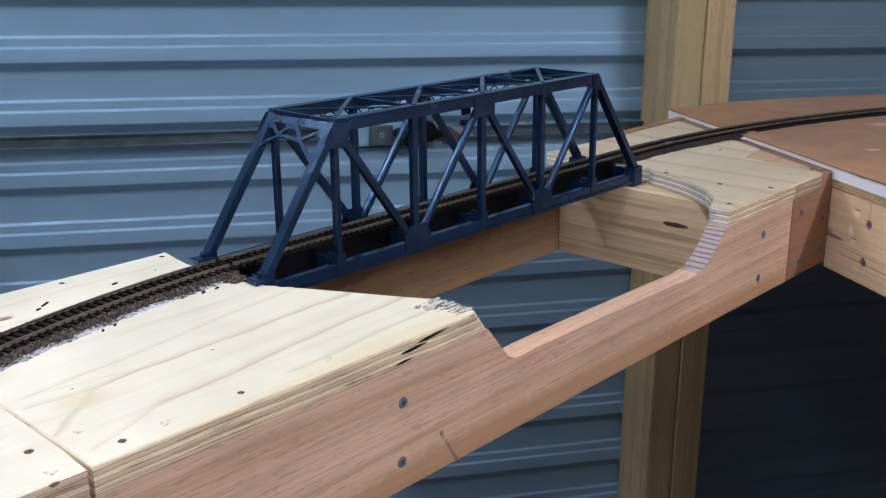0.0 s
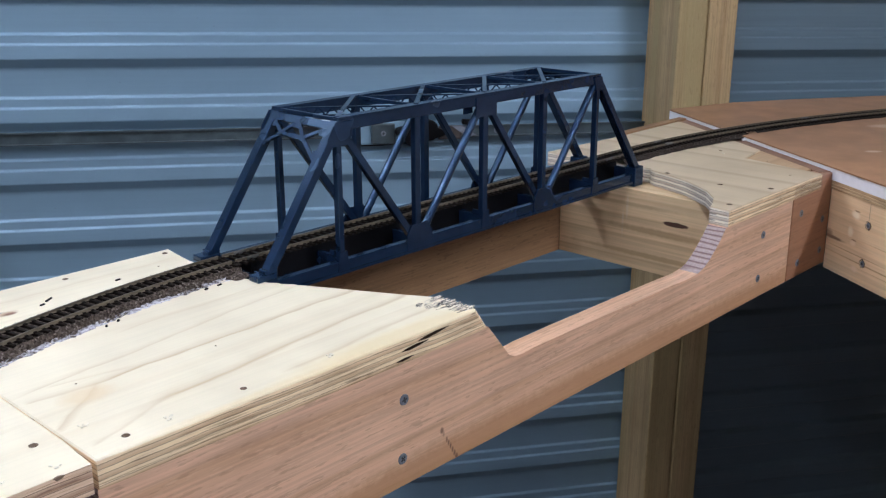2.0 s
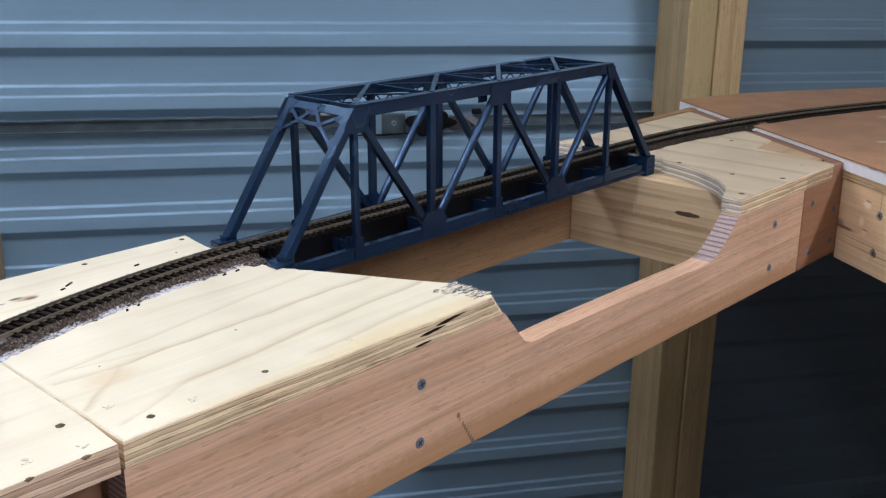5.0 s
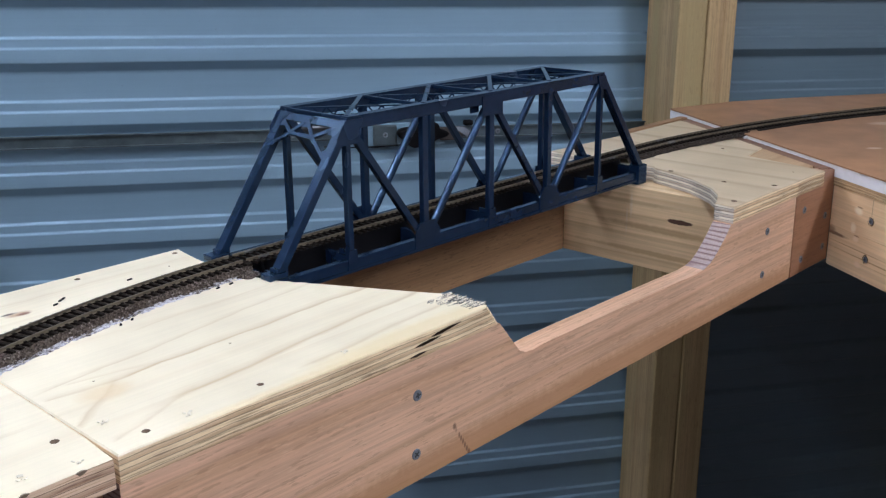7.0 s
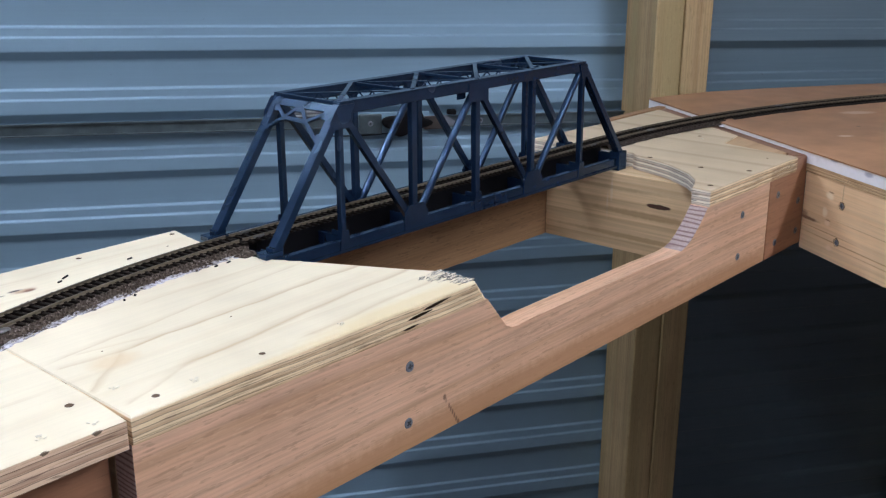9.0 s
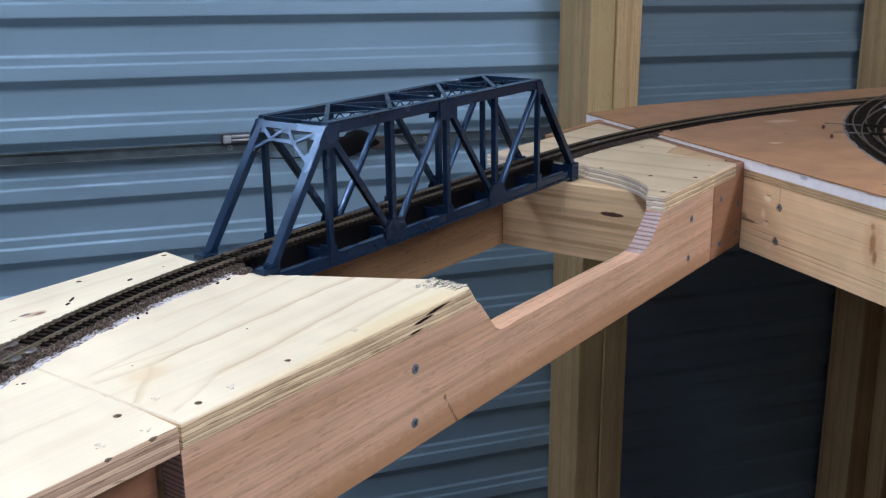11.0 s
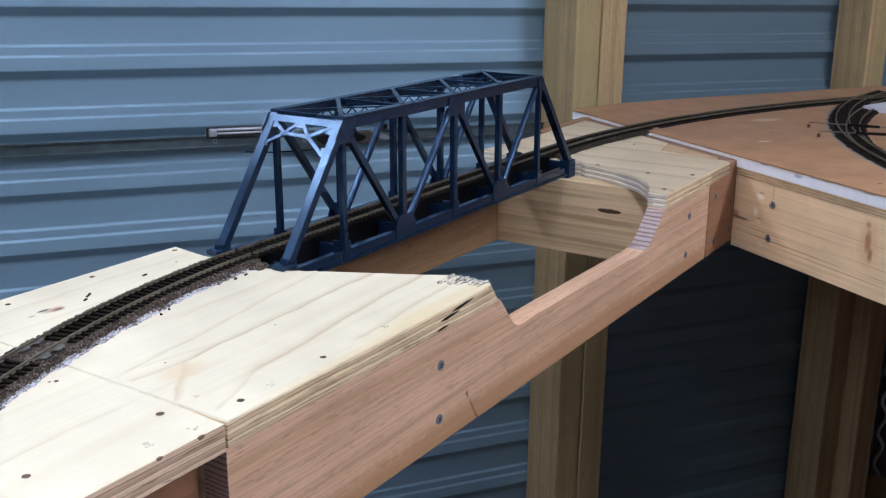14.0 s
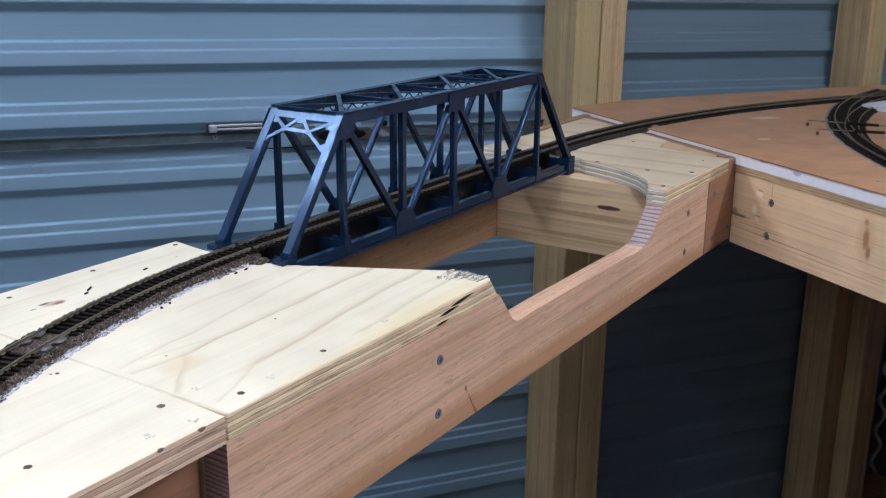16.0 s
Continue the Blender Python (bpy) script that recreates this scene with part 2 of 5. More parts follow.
def grain_lines(m, lines, colour):
    """Single drawn-out growth lines on a flat-sawn face: y = y0 + slope * (x - x0) from x0 to x1, crisp on one side and fading on the other."""
    nt = m.node_tree
    bs = nt.nodes["Principled BSDF"]
    col = bs.inputs["Base Color"].links[0].from_socket
    sep = nt.nodes.new("ShaderNodeSeparateXYZ")
    nt.links.new(coords(nt), sep.inputs[0])

    def calc(op, a, b=0.0, c=0.0):
        n = node(nt, "ShaderNodeMath", operation=op)
        for sock, val in zip(n.inputs, (a, b, c)):
            if hasattr(val, "links"):
                nt.links.new(val, sock)
            else:
                sock.default_value = val
        return n.outputs[0]

    wave = calc("MULTIPLY_ADD", noise_tex(nt, coords(nt, (0.35, 1, 1)), 48.0, 2.0), 0.010, -0.005)
    fray = noise_tex(nt, coords(nt, (0.12, 1, 1)), 300.0, 3.0)
    for x0, y0, x1, slope, sharp, soft, strength in lines:
        along = calc("MULTIPLY_ADD", calc("SUBTRACT", sep.outputs["X"], x0), slope, y0)
        d = calc("ADD", calc("SUBTRACT", sep.outputs["Y"], along), wave)
        d = calc("ADD", d, calc("MULTIPLY_ADD", fray, 0.002, -0.001))
        f = calc("ADD", calc("DIVIDE", d, 2 * (sharp + soft)), 0.5)
        k = sharp / (sharp + soft) / 2
        line = ramp(nt, f, [(0.5 - k, (0, 0, 0)), (0.5, (strength,) * 3), (0.5 + 0.35 * (0.5 - k), (0.38 * strength,) * 3), (1.0 - k, (0, 0, 0))])
        span = ramp(nt, calc("DIVIDE", calc("SUBTRACT", sep.outputs["X"], x0), x1 - x0), [(0.0, (0, 0, 0)), (0.07, (1, 1, 1)), (0.86, (0.8, 0.8, 0.8)), (1.0, (0, 0, 0))])
        col = mix(nt, calc("MULTIPLY", line, span), col, colour)
    nt.links.new(col, bs.inputs["Base Color"])
    return m


def plain(name, colour, rough=0.5, metal=0.0, vary=0.12, scale=60.0, bump_s=0.1, dist=0.0003, spec=None):
    m, nt, bs = material(name, rough, metal)
    n1 = noise_tex(nt, coords(nt), scale, 4.0)
    n2 = noise_tex(nt, coords(nt), scale * 0.12, 3.0)
    f1 = ramp(nt, n1, [(0.3, (1 - vary,) * 3), (0.7, (1 + vary,) * 3)])
    f2 = ramp(nt, n2, [(0.3, (1 - vary,) * 3), (0.7, (1 + vary,) * 3)])
    col = mix(nt, 1.0, mix(nt, 1.0, colour, f1, "MULTIPLY"), f2, "MULTIPLY")
    nt.links.new(col, bs.inputs["Base Color"])
    rr = ramp(nt, n2, [(0.3, (max(0.02, rough - 0.08),) * 3), (0.7, (min(1, rough + 0.08),) * 3)])
    nt.links.new(rr, bs.inputs["Roughness"])
    if spec is not None:
        bs.inputs["Specular IOR Level"].default_value = spec
    if bump_s:
        bump(nt, bs, n1, bump_s, dist)
    return m


def ply_edge(name, top, veneers, light, dark, glue, wobble=0.0016, streak=0.5):
    """The sawn edge of plywood: veneers of alternating grain with thin dark glue lines, by height below the top."""
    m, nt, bs = material(name, 0.75)
    tc = nt.nodes.new("ShaderNodeTexCoord")
    sep = nt.nodes.new("ShaderNodeSeparateXYZ")
    nt.links.new(tc.outputs["Object"], sep.inputs[0])
    wob = noise_tex(nt, coords(nt, (0.3, 0.3, 0.5)), 55.0, 3.0, 0.6)
    w = node(nt, "ShaderNodeMath", operation="MULTIPLY_ADD")
    w.inputs[1].default_value = wobble
    nt.links.new(wob, w.inputs[0])
    nt.links.new(sep.outputs["Z"], w.inputs[2])
    f = node(nt, "ShaderNodeMath", operation="MULTIPLY_ADD")
    f.inputs[1].default_value = veneers / 0.017 / 2
    f.inputs[2].default_value = -(top + wobble * 0.5) * veneers / 0.017 / 2 + 40
    nt.links.new(w.outputs[0], f.inputs[0])
    fr = node(nt, "ShaderNodeMath", operation="FRACT")
    nt.links.new(f.outputs[0], fr.inputs[0])
    mid = tuple((p + q) / 2 for p, q in zip(light, dark))
    lay = ramp(nt, fr.outputs[0], [(0.0, glue), (0.05, mid), (0.10, dark), (0.43, mid), (0.485, glue), (0.53, light), (0.93, light), (1.0, glue)])
    # saw marks and fibres that run with the veneers, broken up along the edge
    fib = noise_tex(nt, coords(nt, (0.022, 0.022, 1)), 820.0, 4.0, 0.65)
    col = mix(nt, 1.0, lay, ramp(nt, fib, [(0.33, (1 - streak, 0.88 * (1 - streak), 0.74 * (1 - streak))), (0.48, (1.04, 1.04, 1.04))]), "MULTIPLY")
    tear = noise_tex(nt, coords(nt, (0.10, 0.10, 1)), 260.0, 3.0, 0.6)
    col = mix(nt, ramp(nt, tear, [(0.63, (0, 0, 0)), (0.70, (0.7, 0.7, 0.7))]), col, glue)
    pat = noise_tex(nt, coords(nt, (1, 1, 2)), 26.0, 3.0)
    col = mix(nt, 1.0, col, ramp(nt, pat, [(0.3, (0.82, 0.80, 0.78)), (0.7, (1.08, 1.08, 1.08))]), "MULTIPLY")
    nt.links.new(col, bs.inputs["Base Color"])
    bump(nt, bs, fib, 0.5, 0.0006)
    return m


PLY = wood("plywood_face", (0.83, 0.748, 0.565), (0.66, 0.52, 0.33), "x", ring=19.0, ring_mix=0.22, rough=0.55, pore=0.04, warp=3.2, step=1.22)
PLY_FAR = wood("plywood_face_far", (0.67, 0.545, 0.372), (0.47, 0.345, 0.215), "y", ring=17.0, ring_mix=0.65, rough=0.6, pore=0.06)
PLY_FILL = wood("plywood_face_filler", (0.55, 0.36, 0.20), (0.42, 0.25, 0.12), "x", ring=20.0, ring_mix=0.5, rough=0.6, pore=0.08)
grain_lines(PLY, [(0.2112, 0.5124, 0.46, 0.150, 0.0016, 0.0060, 0.50), (0.246, 0.4965, 0.53, 0.066, 0.0018, 0.0075, 0.90), (0.2108, 0.4590, 0.2575, 0.86, 0.0070, 0.0040, 0.60), (0.214, 0.5015, 0.262, -0.10, 0.0014, 0.0050, 0.55),
                  (0.232, 0.5115, 0.285, -0.16, 0.0012, 0.0040, 0.35), (0.2150, 0.4290, 0.286, 0.41, 0.0022, 0.0070, 0.40), (0.262, 0.4510, 0.52, 0.108, 0.0028, 0.0080, 0.85), (0.335, 0.4300, 0.54, 0.105, 0.0028, 0.0060, 0.6),
                  (0.30, 0.5600, 0.47, 0.06, 0.0014, 0.0050, 0.3), (0.02, 0.4700, 0.2095, 0.05, 0.0016, 0.0070, 0.35), (0.2112, 0.667, 0.44, 0.02, 0.0014, 0.005, 0.4)], (0.55, 0.41, 0.235))
knots(PLY, [((0.2680, 0.6455, DECK), (0.011, 0.005, 0.01), (0.46, 0.27, 0.14), 0.8), ((0.263, 0.6500, DECK), (0.0065, 0.0022, 0.01), (0.06, 0.035, 0.025), 0.97), ((0.2705, 0.6440, DECK), (0.0060, 0.0030, 0.01), (0.20, 0.085, 0.045), 0.95), ((0.2440, 0.4880, DECK), (0.020, 0.013, 0.01), (0.70, 0.53, 0.31), 0.55), ((0.2510, 0.6463, DECK), (0.004, 0.0012, 0.01), (0.14, 0.09, 0.06), 0.8),
            ((0.425, 0.422, DECK), (0.115, 0.014, 0.006), (0.74, 0.60, 0.345), 0.7), ((0.33, 0.4175, DECK), (0.12, 0.006, 0.006), (0.72, 0.58, 0.33), 0.6)])
EDGE_FAR = ply_edge("plywood_sawn_curve_edge", DECK, 6, (0.90, 0.83, 0.70), (0.56, 0.47, 0.37), (0.022, 0.02, 0.018), 0.0014, 0.22)
EDGE = ply_edge("plywood_edge", DECK, 6, (0.95, 0.77, 0.51), (0.70, 0.48, 0.28), (0.20, 0.12, 0.06), 0.0040, 0.48)
EDGE_LEFT = ply_edge("plywood_edge_reddish", DECK, 5, (0.80, 0.60, 0.42), (0.52, 0.32, 0.21), (0.20, 0.11, 0.075), 0.0034, 0.34)
EDGE_TABLE = ply_edge("table_plywood_edge", 1.0889, 11, (0.66, 0.47, 0.27), (0.48, 0.31, 0.16), (0.07, 0.045, 0.03), 0.0018, 0.40)
# pale plywood inside; the shade in the holes is put into this brown
HOLE = plain("shaded_hole_inside", (0.17, 0.115, 0.075), 0.8)
# near-black colour in place of the shade deep in holes and gaps
VOID = plain("dark_gap_shade", (0.022, 0.014, 0.009), 0.9, spec=0.03)
MERANTI = wood("reddish_pine_board", (0.80, 0.50, 0.335), (0.58, 0.33, 0.18), "x", ring=26.0, ring_mix=0.6, rough=0.6, pore=0.22, flecks=0.34)
# the first entry is a long orange-brown band along the board's bottom
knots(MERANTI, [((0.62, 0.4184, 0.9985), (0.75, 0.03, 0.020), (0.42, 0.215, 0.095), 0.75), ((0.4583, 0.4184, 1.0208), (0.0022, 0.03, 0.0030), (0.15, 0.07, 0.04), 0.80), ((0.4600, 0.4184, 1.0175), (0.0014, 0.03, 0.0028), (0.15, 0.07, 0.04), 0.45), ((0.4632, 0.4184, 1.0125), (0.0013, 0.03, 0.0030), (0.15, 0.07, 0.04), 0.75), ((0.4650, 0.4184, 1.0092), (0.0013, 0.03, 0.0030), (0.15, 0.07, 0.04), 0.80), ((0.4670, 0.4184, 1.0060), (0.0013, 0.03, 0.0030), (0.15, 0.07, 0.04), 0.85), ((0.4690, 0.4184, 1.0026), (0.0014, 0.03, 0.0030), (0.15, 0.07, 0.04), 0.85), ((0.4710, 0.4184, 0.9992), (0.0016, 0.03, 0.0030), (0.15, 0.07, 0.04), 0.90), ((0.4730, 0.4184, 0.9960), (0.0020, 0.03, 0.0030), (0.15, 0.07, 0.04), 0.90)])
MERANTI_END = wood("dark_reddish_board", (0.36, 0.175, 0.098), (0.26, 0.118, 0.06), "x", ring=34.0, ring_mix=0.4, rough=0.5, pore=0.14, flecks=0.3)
END_BROWN = wood("dark_brown_end_board", (0.27, 0.135, 0.08), (0.19, 0.09, 0.05), "x", ring=30.0, ring_mix=0.4, rough=0.6, pore=0.2)
BROWN = wood("brown_board", (0.35, 0.20, 0.100), (0.235, 0.125, 0.056), "x", ring=34.0, ring_mix=0.5, rough=0.6, pore=0.18, flecks=0.5)
PINE_CROSS = wood("knotty_pine_cross_board", (0.86, 0.64, 0.385), (0.56, 0.365, 0.185), "y", ring=52.0, ring_mix=0.6, rough=0.6, pore=0.15, warp=3.0)
knots(PINE_CROSS, [((0.9140, 0.572, 1.062), (0.03, 0.0022, 0.016), (0.80, 0.70, 0.55), 0.4), ((0.9140, 0.577, 1.045), (0.03, 0.0016, 0.02), (0.80, 0.70, 0.55), 0.3), ((0.9140, 0.512, 1.0530), (0.03, 0.018, 0.0031), (0.08, 0.034, 0.018), 1.0), ((0.9140, 0.53, 1.040), (0.03, 0.10, 0.005), (0.34, 0.18, 0.07), 0.6), ((0.9140, 0.53, 1.012), (0.03, 0.14, 0.004), (0.36, 0.2, 0.08), 0.6), ((0.9140, 0.58, 1.066), (0.03, 0.09, 0.003), (0.34, 0.19, 0.08), 0.5)])
PINE_BEAM = wood("yellow_pine_beam", (0.97, 0.70, 0.425), (0.84, 0.54, 0.29), "y", ring=95.0, ring_mix=0.34, rough=0.5, pore=0.12, warp=3.4)
knots(PINE_BEAM, [((0.0, y, z), (0.04, ry, rz), (0.44, 0.23, 0.10), k) for y, z, ry, rz, k in (
    (-0.10, 1.0115, 0.11, 0.0010, 0.7), (-0.16, 1.0060, 0.12, 0.0008, 0.6), (-0.13, 1.0360, 0.09, 0.0008, 0.5), (-0.20, 1.0475, 0.12, 0.0007, 0.45), (-0.05, 1.0190, 0.06, 0.0008, 0.6), (-0.25, 1.0240, 0.10, 0.0008, 0.5), (-0.34, 1.0400, 0.10, 0.0008, 0.5), (-0.30, 1.0130, 0.12, 0.0010, 0.6))])
knots(PINE_BEAM, [((0.0, -0.047, 1.061), (0.04, 0.0085, 0.0050), (0.98, 0.83, 0.64), 0.85), ((0.0, -0.041, 1.0413), (0.04, 0.0055, 0.0070), (0.98, 0.82, 0.62), 0.85), ((0.0, -0.047, 1.030), (0.04, 0.0060, 0.0040), (0.96, 0.72, 0.52), 0.8),
                  ((0.0, -0.054, 1.0035), (0.04, 0.0070, 0.0040), (0.96, 0.70, 0.50), 0.8), ((0.0, -0.049, 1.0655), (0.04, 0.0060, 0.0012), (0.30, 0.16, 0.08), 0.8), ((0.0, -0.048, 1.0337), (0.04, 0.0055, 0.0010), (0.34, 0.15, 0.08), 0.8),
                  ((0.0, -0.012, 1.0272), (0.04, 0.024, 0.0026), (0.20, 0.085, 0.04), 0.92), ((0.0, -0.004, 1.0300), (0.04, 0.010, 0.0060), (0.30, 0.14, 0.07), 0.7),
                  ((0.0, -0.216, 1.048), (0.04, 0.016, 0.034), (0.74, 0.44, 0.23), 0.6), ((0.0, -0.2155, 1.050), (0.04, 0.0055, 0.016), (0.44, 0.19, 0.08), 0.9), ((0.0, -0.2136, 1.0676), (0.04, 0.004, 0.004), (0.50, 0.24, 0.10), 0.8), ((0.0, -0.2200, 1.036), (0.04, 0.004, 0.010), (0.36, 0.15, 0.06), 0.85),
                  ((0.0, -0.0685, 1.071), (0.04, 0.0008, 0.022), (0.3, 0.2, 0.12), 0.6)])
POST = wood("treated_pine_post", (0.50, 0.355, 0.185), (0.31, 0.19, 0.08), "z", ring=34.0, ring_mix=0.6, rough=0.6, pore=0.26, stain=(0.33, 0.26, 0.12), flecks=0.3)


def striped_end_grain():
    """Sawn end grain of the front board: pale pink with purple-brown growth rings across it."""
    m, nt, bs = material("striped_end_grain", 0.75)
    c = coords(nt, (1, 0.25, 1))
    w = noise_tex(nt, c, 35.0, 2.0)
    sep = nt.nodes.new("ShaderNodeSeparateXYZ")
    nt.links.new(coords(nt), sep.inputs[0])
    f = node(nt, "ShaderNodeMath", operation="MULTIPLY_ADD")
    f.inputs[1].default_value = 300.0
    k = node(nt, "ShaderNodeMath", operation="MULTIPLY")
    k.inputs[1].default_value = 2.5
    nt.links.new(w, k.inputs[0])
    nt.links.new(sep.outputs["Z"], f.inputs[0])
    nt.links.new(k.outputs[0], f.inputs[2])
    fr = node(nt, "ShaderNodeMath", operation="FRACT")
    nt.links.new(f.outputs[0], fr.inputs[0])
    col = ramp(nt, fr.outputs[0], [(0.0, (0.20, 0.12, 0.12)), (0.16, (0.43, 0.34, 0.32)), (0.62, (0.48, 0.38, 0.355)), (0.88, (0.24, 0.145, 0.14)), (1.0, (0.20, 0.12, 0.12))])
    fine = noise_tex(nt, coords(nt), 500.0, 3.0)
    col = mix(nt, 1.0, col, ramp(nt, fine, [(0.3, (0.8,) * 3), (0.7, (1.08,) * 3)]), "MULTIPLY")
    nt.links.new(col, bs.inputs["Base Color"])
    bump(nt, bs, fine, 0.4, 0.0005)
    return m


END_STRIPES = striped_end_grain()
SCUFFS = [((0.668, 1.064, 1.1035), (0.012, 0.007, 0.01), (0.68, 0.55, 0.45), 0.75), ((0.773, 1.212, 1.1035), (0.03, 0.014, 0.01), (0.64, 0.50, 0.40), 0.65), ((0.685, 1.26, 1.1035), (0.03, 0.012, 0.01), (0.60, 0.44, 0.33), 0.55),
          ((0.718, 1.119, 1.1035), (0.0035, 0.0035, 0.01), (0.05, 0.03, 0.02), 0.9), ((0.639, 0.814, 1.1035), (0.004, 0.003, 0.01), (0.05, 0.03, 0.02), 0.9)]
DENTS = [((0.591, 0.891, 1.0985), (0.02, 0.008, 0.0035), (0.42, 0.44, 0.52), 0.8), ((0.588, 0.948, 1.1015), (0.02, 0.010, 0.002), (0.40, 0.40, 0.46), 0.8), ((0.603, 0.787, 1.1015), (0.02, 0.016, 0.0022), (0.42, 0.42, 0.48), 0.8), ((0.597, 0.849, 1.1018), (0.02, 0.008, 0.0016), (0.42, 0.42, 0.48), 0.7)]
HARDBOARD = plain("brown_hardboard", (0.375, 0.200, 0.106), 0.5, 0, 0.16, 26.0, 0.05)
knots(HARDBOARD, SCUFFS)
DARK_SPLINTER = plain("dark_splinter", (0.07, 0.075, 0.08), 0.8, 0, 0.3, 300)
PALE_SPLINTER = plain("pale_splinter", (0.74, 0.68, 0.55), 0.8, 0, 0.15, 300)
FOAM = plain("white_foam_edge", (0.90, 0.90, 0.92), 0.85, 0, 0.04, 120.0, 0.2)
knots(FOAM, DENTS)
OFFCUT = plain("greyish_foam", (0.50, 0.50, 0.54), 0.85, 0, 0.08, 120.0, 0.2)
NAVY = plain("dark_blue_plastic", (0.0066, 0.0172, 0.041), 0.22, 0, 0.15, 90.0, 0.12, 0.0002, spec=0.42)
NAVY.node_tree.nodes["Principled BSDF"].inputs["Specular Tint"].default_value = (0.32, 0.62, 1.0, 1)
NAVY.node_tree.nodes["Principled BSDF"].inputs["Specular IOR Level"].default_value = 0.62
SLEEPER = plain("dark_brown_sleeper_plastic", (0.013, 0.0100, 0.0082), 0.6, 0, 0.25, 400.0, spec=0.04)
RAIL = plain("weathered_nickel_rail", (0.16, 0.13, 0.092), 0.5, 0.4, 0.2, 200.0)
SOLDER = plain("solder", (0.19, 0.185, 0.18), 0.4, 0.7, 0.2, 300)
STEEL = plain("zinc_screw", (0.18, 0.20, 0.235), 0.6, 0.35, 0.15, 300)
DARK_STEEL = plain("dark_screw_recess", (0.05, 0.053, 0.06), 0.5, 0.5)
GALV = plain("galvanised_steel", (0.064, 0.090, 0.102), 0.45, 0.25, 0.3, 45.0, 0.1)
CHROME = plain("bright_zinc_steel", (0.46, 0.49, 0.53), 0.36, 0.6, 0.1, 60.0, 0.05)
LATCH = plain("rusty_dark_steel", (0.055, 0.045, 0.040), 0.5, 0.3, 0.4, 40.0)
SILVER = plain("silver_painted_edge", (0.62, 0.63, 0.65), 0.45, 0, 0.1)
BLACK = plain("black_plastic", (0.005, 0.005, 0.006), 0.6, spec=0.06)
CONCRETE = plain("concrete", (0.155, 0.110, 0.102), 0.8, 0, 0.15, 8.0)
BOARD_WALL = plain("grey_wall_lining", (0.06, 0.06, 0.064), 0.8, 0, 0.08, 5.0)
CEILING = plain("grey_ceiling", (0.12, 0.12, 0.125), 0.85, 0, 0.05, 4.0)


def ballast_material(name="brown_cork_and_ballast", glue=0.0, tone=1.0):
    m, nt, bs = material(name, 0.9)
    bs.inputs["Specular IOR Level"].default_value = 0.12
    c = coords(nt)
    vor = nt.nodes.new("ShaderNodeTexVoronoi")
    vor.inputs["Scale"].default_value = 820.0
    nt.links.new(c, vor.inputs["Vector"])
    grains = ramp(nt, vor.outputs["Color"], [(0.1, (0.028, 0.021, 0.017)), (0.45, (0.070, 0.053, 0.043)), (0.75, (0.120, 0.095, 0.080)), (0.95, (0.24, 0.205, 0.185))])
    n = noise_tex(nt, c, 60.0, 3.0)
    col = mix(nt, ramp(nt, n, [(0.45, (0, 0, 0)), (0.8, (0.5, 0.5, 0.5))]), grains, (0.055, 0.041, 0.034))
    if tone != 1.0:
        col = mix(nt, 1.0, col, (tone, tone, tone), "MULTIPLY")
    if glue:
        # the glue lies in patches along the bed
        g = node(nt, "ShaderNodeMath", operation="MULTIPLY_ADD")
        g.inputs[1].default_value, g.inputs[2].default_value = 0.55, -0.275
        nt.links.new(noise_tex(nt, c, 38.0, 2.0), g.inputs[0])
        fine = noise_tex(nt, c, 330.0, 3.0, 0.7)
        both = node(nt, "ShaderNodeMath", operation="ADD")
        nt.links.new(fine, both.inputs[0])
        nt.links.new(g.outputs[0], both.inputs[1])
        g = both.outputs[0]
        col = mix(nt, ramp(nt, g, [(0.48 - glue * 0.22, (0, 0, 0)), (0.68 - glue * 0.16, (0.85, 0.85, 0.85))]), col, (0.72, 0.71, 0.76))
    nt.links.new(col, bs.inputs["Base Color"])
    bump(nt, bs, vor.outputs["Distance"], 0.8, 0.0007)
    return m


BALLAST = ballast_material()
BALLAST_GLUE = ballast_material("ballast_with_dried_white_glue", 0.3)
BALLAST_FRINGE = ballast_material("white_glue_fringe", 0.30)
BALLAST_POWDER = ballast_material("thin_white_glue_film", 0.62)
BALLAST_DARK = ballast_material("dark_cork", 0.0, 0.26)
BALLAST_BROWN = ballast_material("brown_cork", 0.0, 0.5)
RUST = plain("rust_brown", (0.09, 0.04, 0.028), 0.6)
GREY_GLUE = plain("grey_glue_shoulder", (0.21, 0.205, 0.215), 0.8, 0, 0.25, 200.0, 0.3)


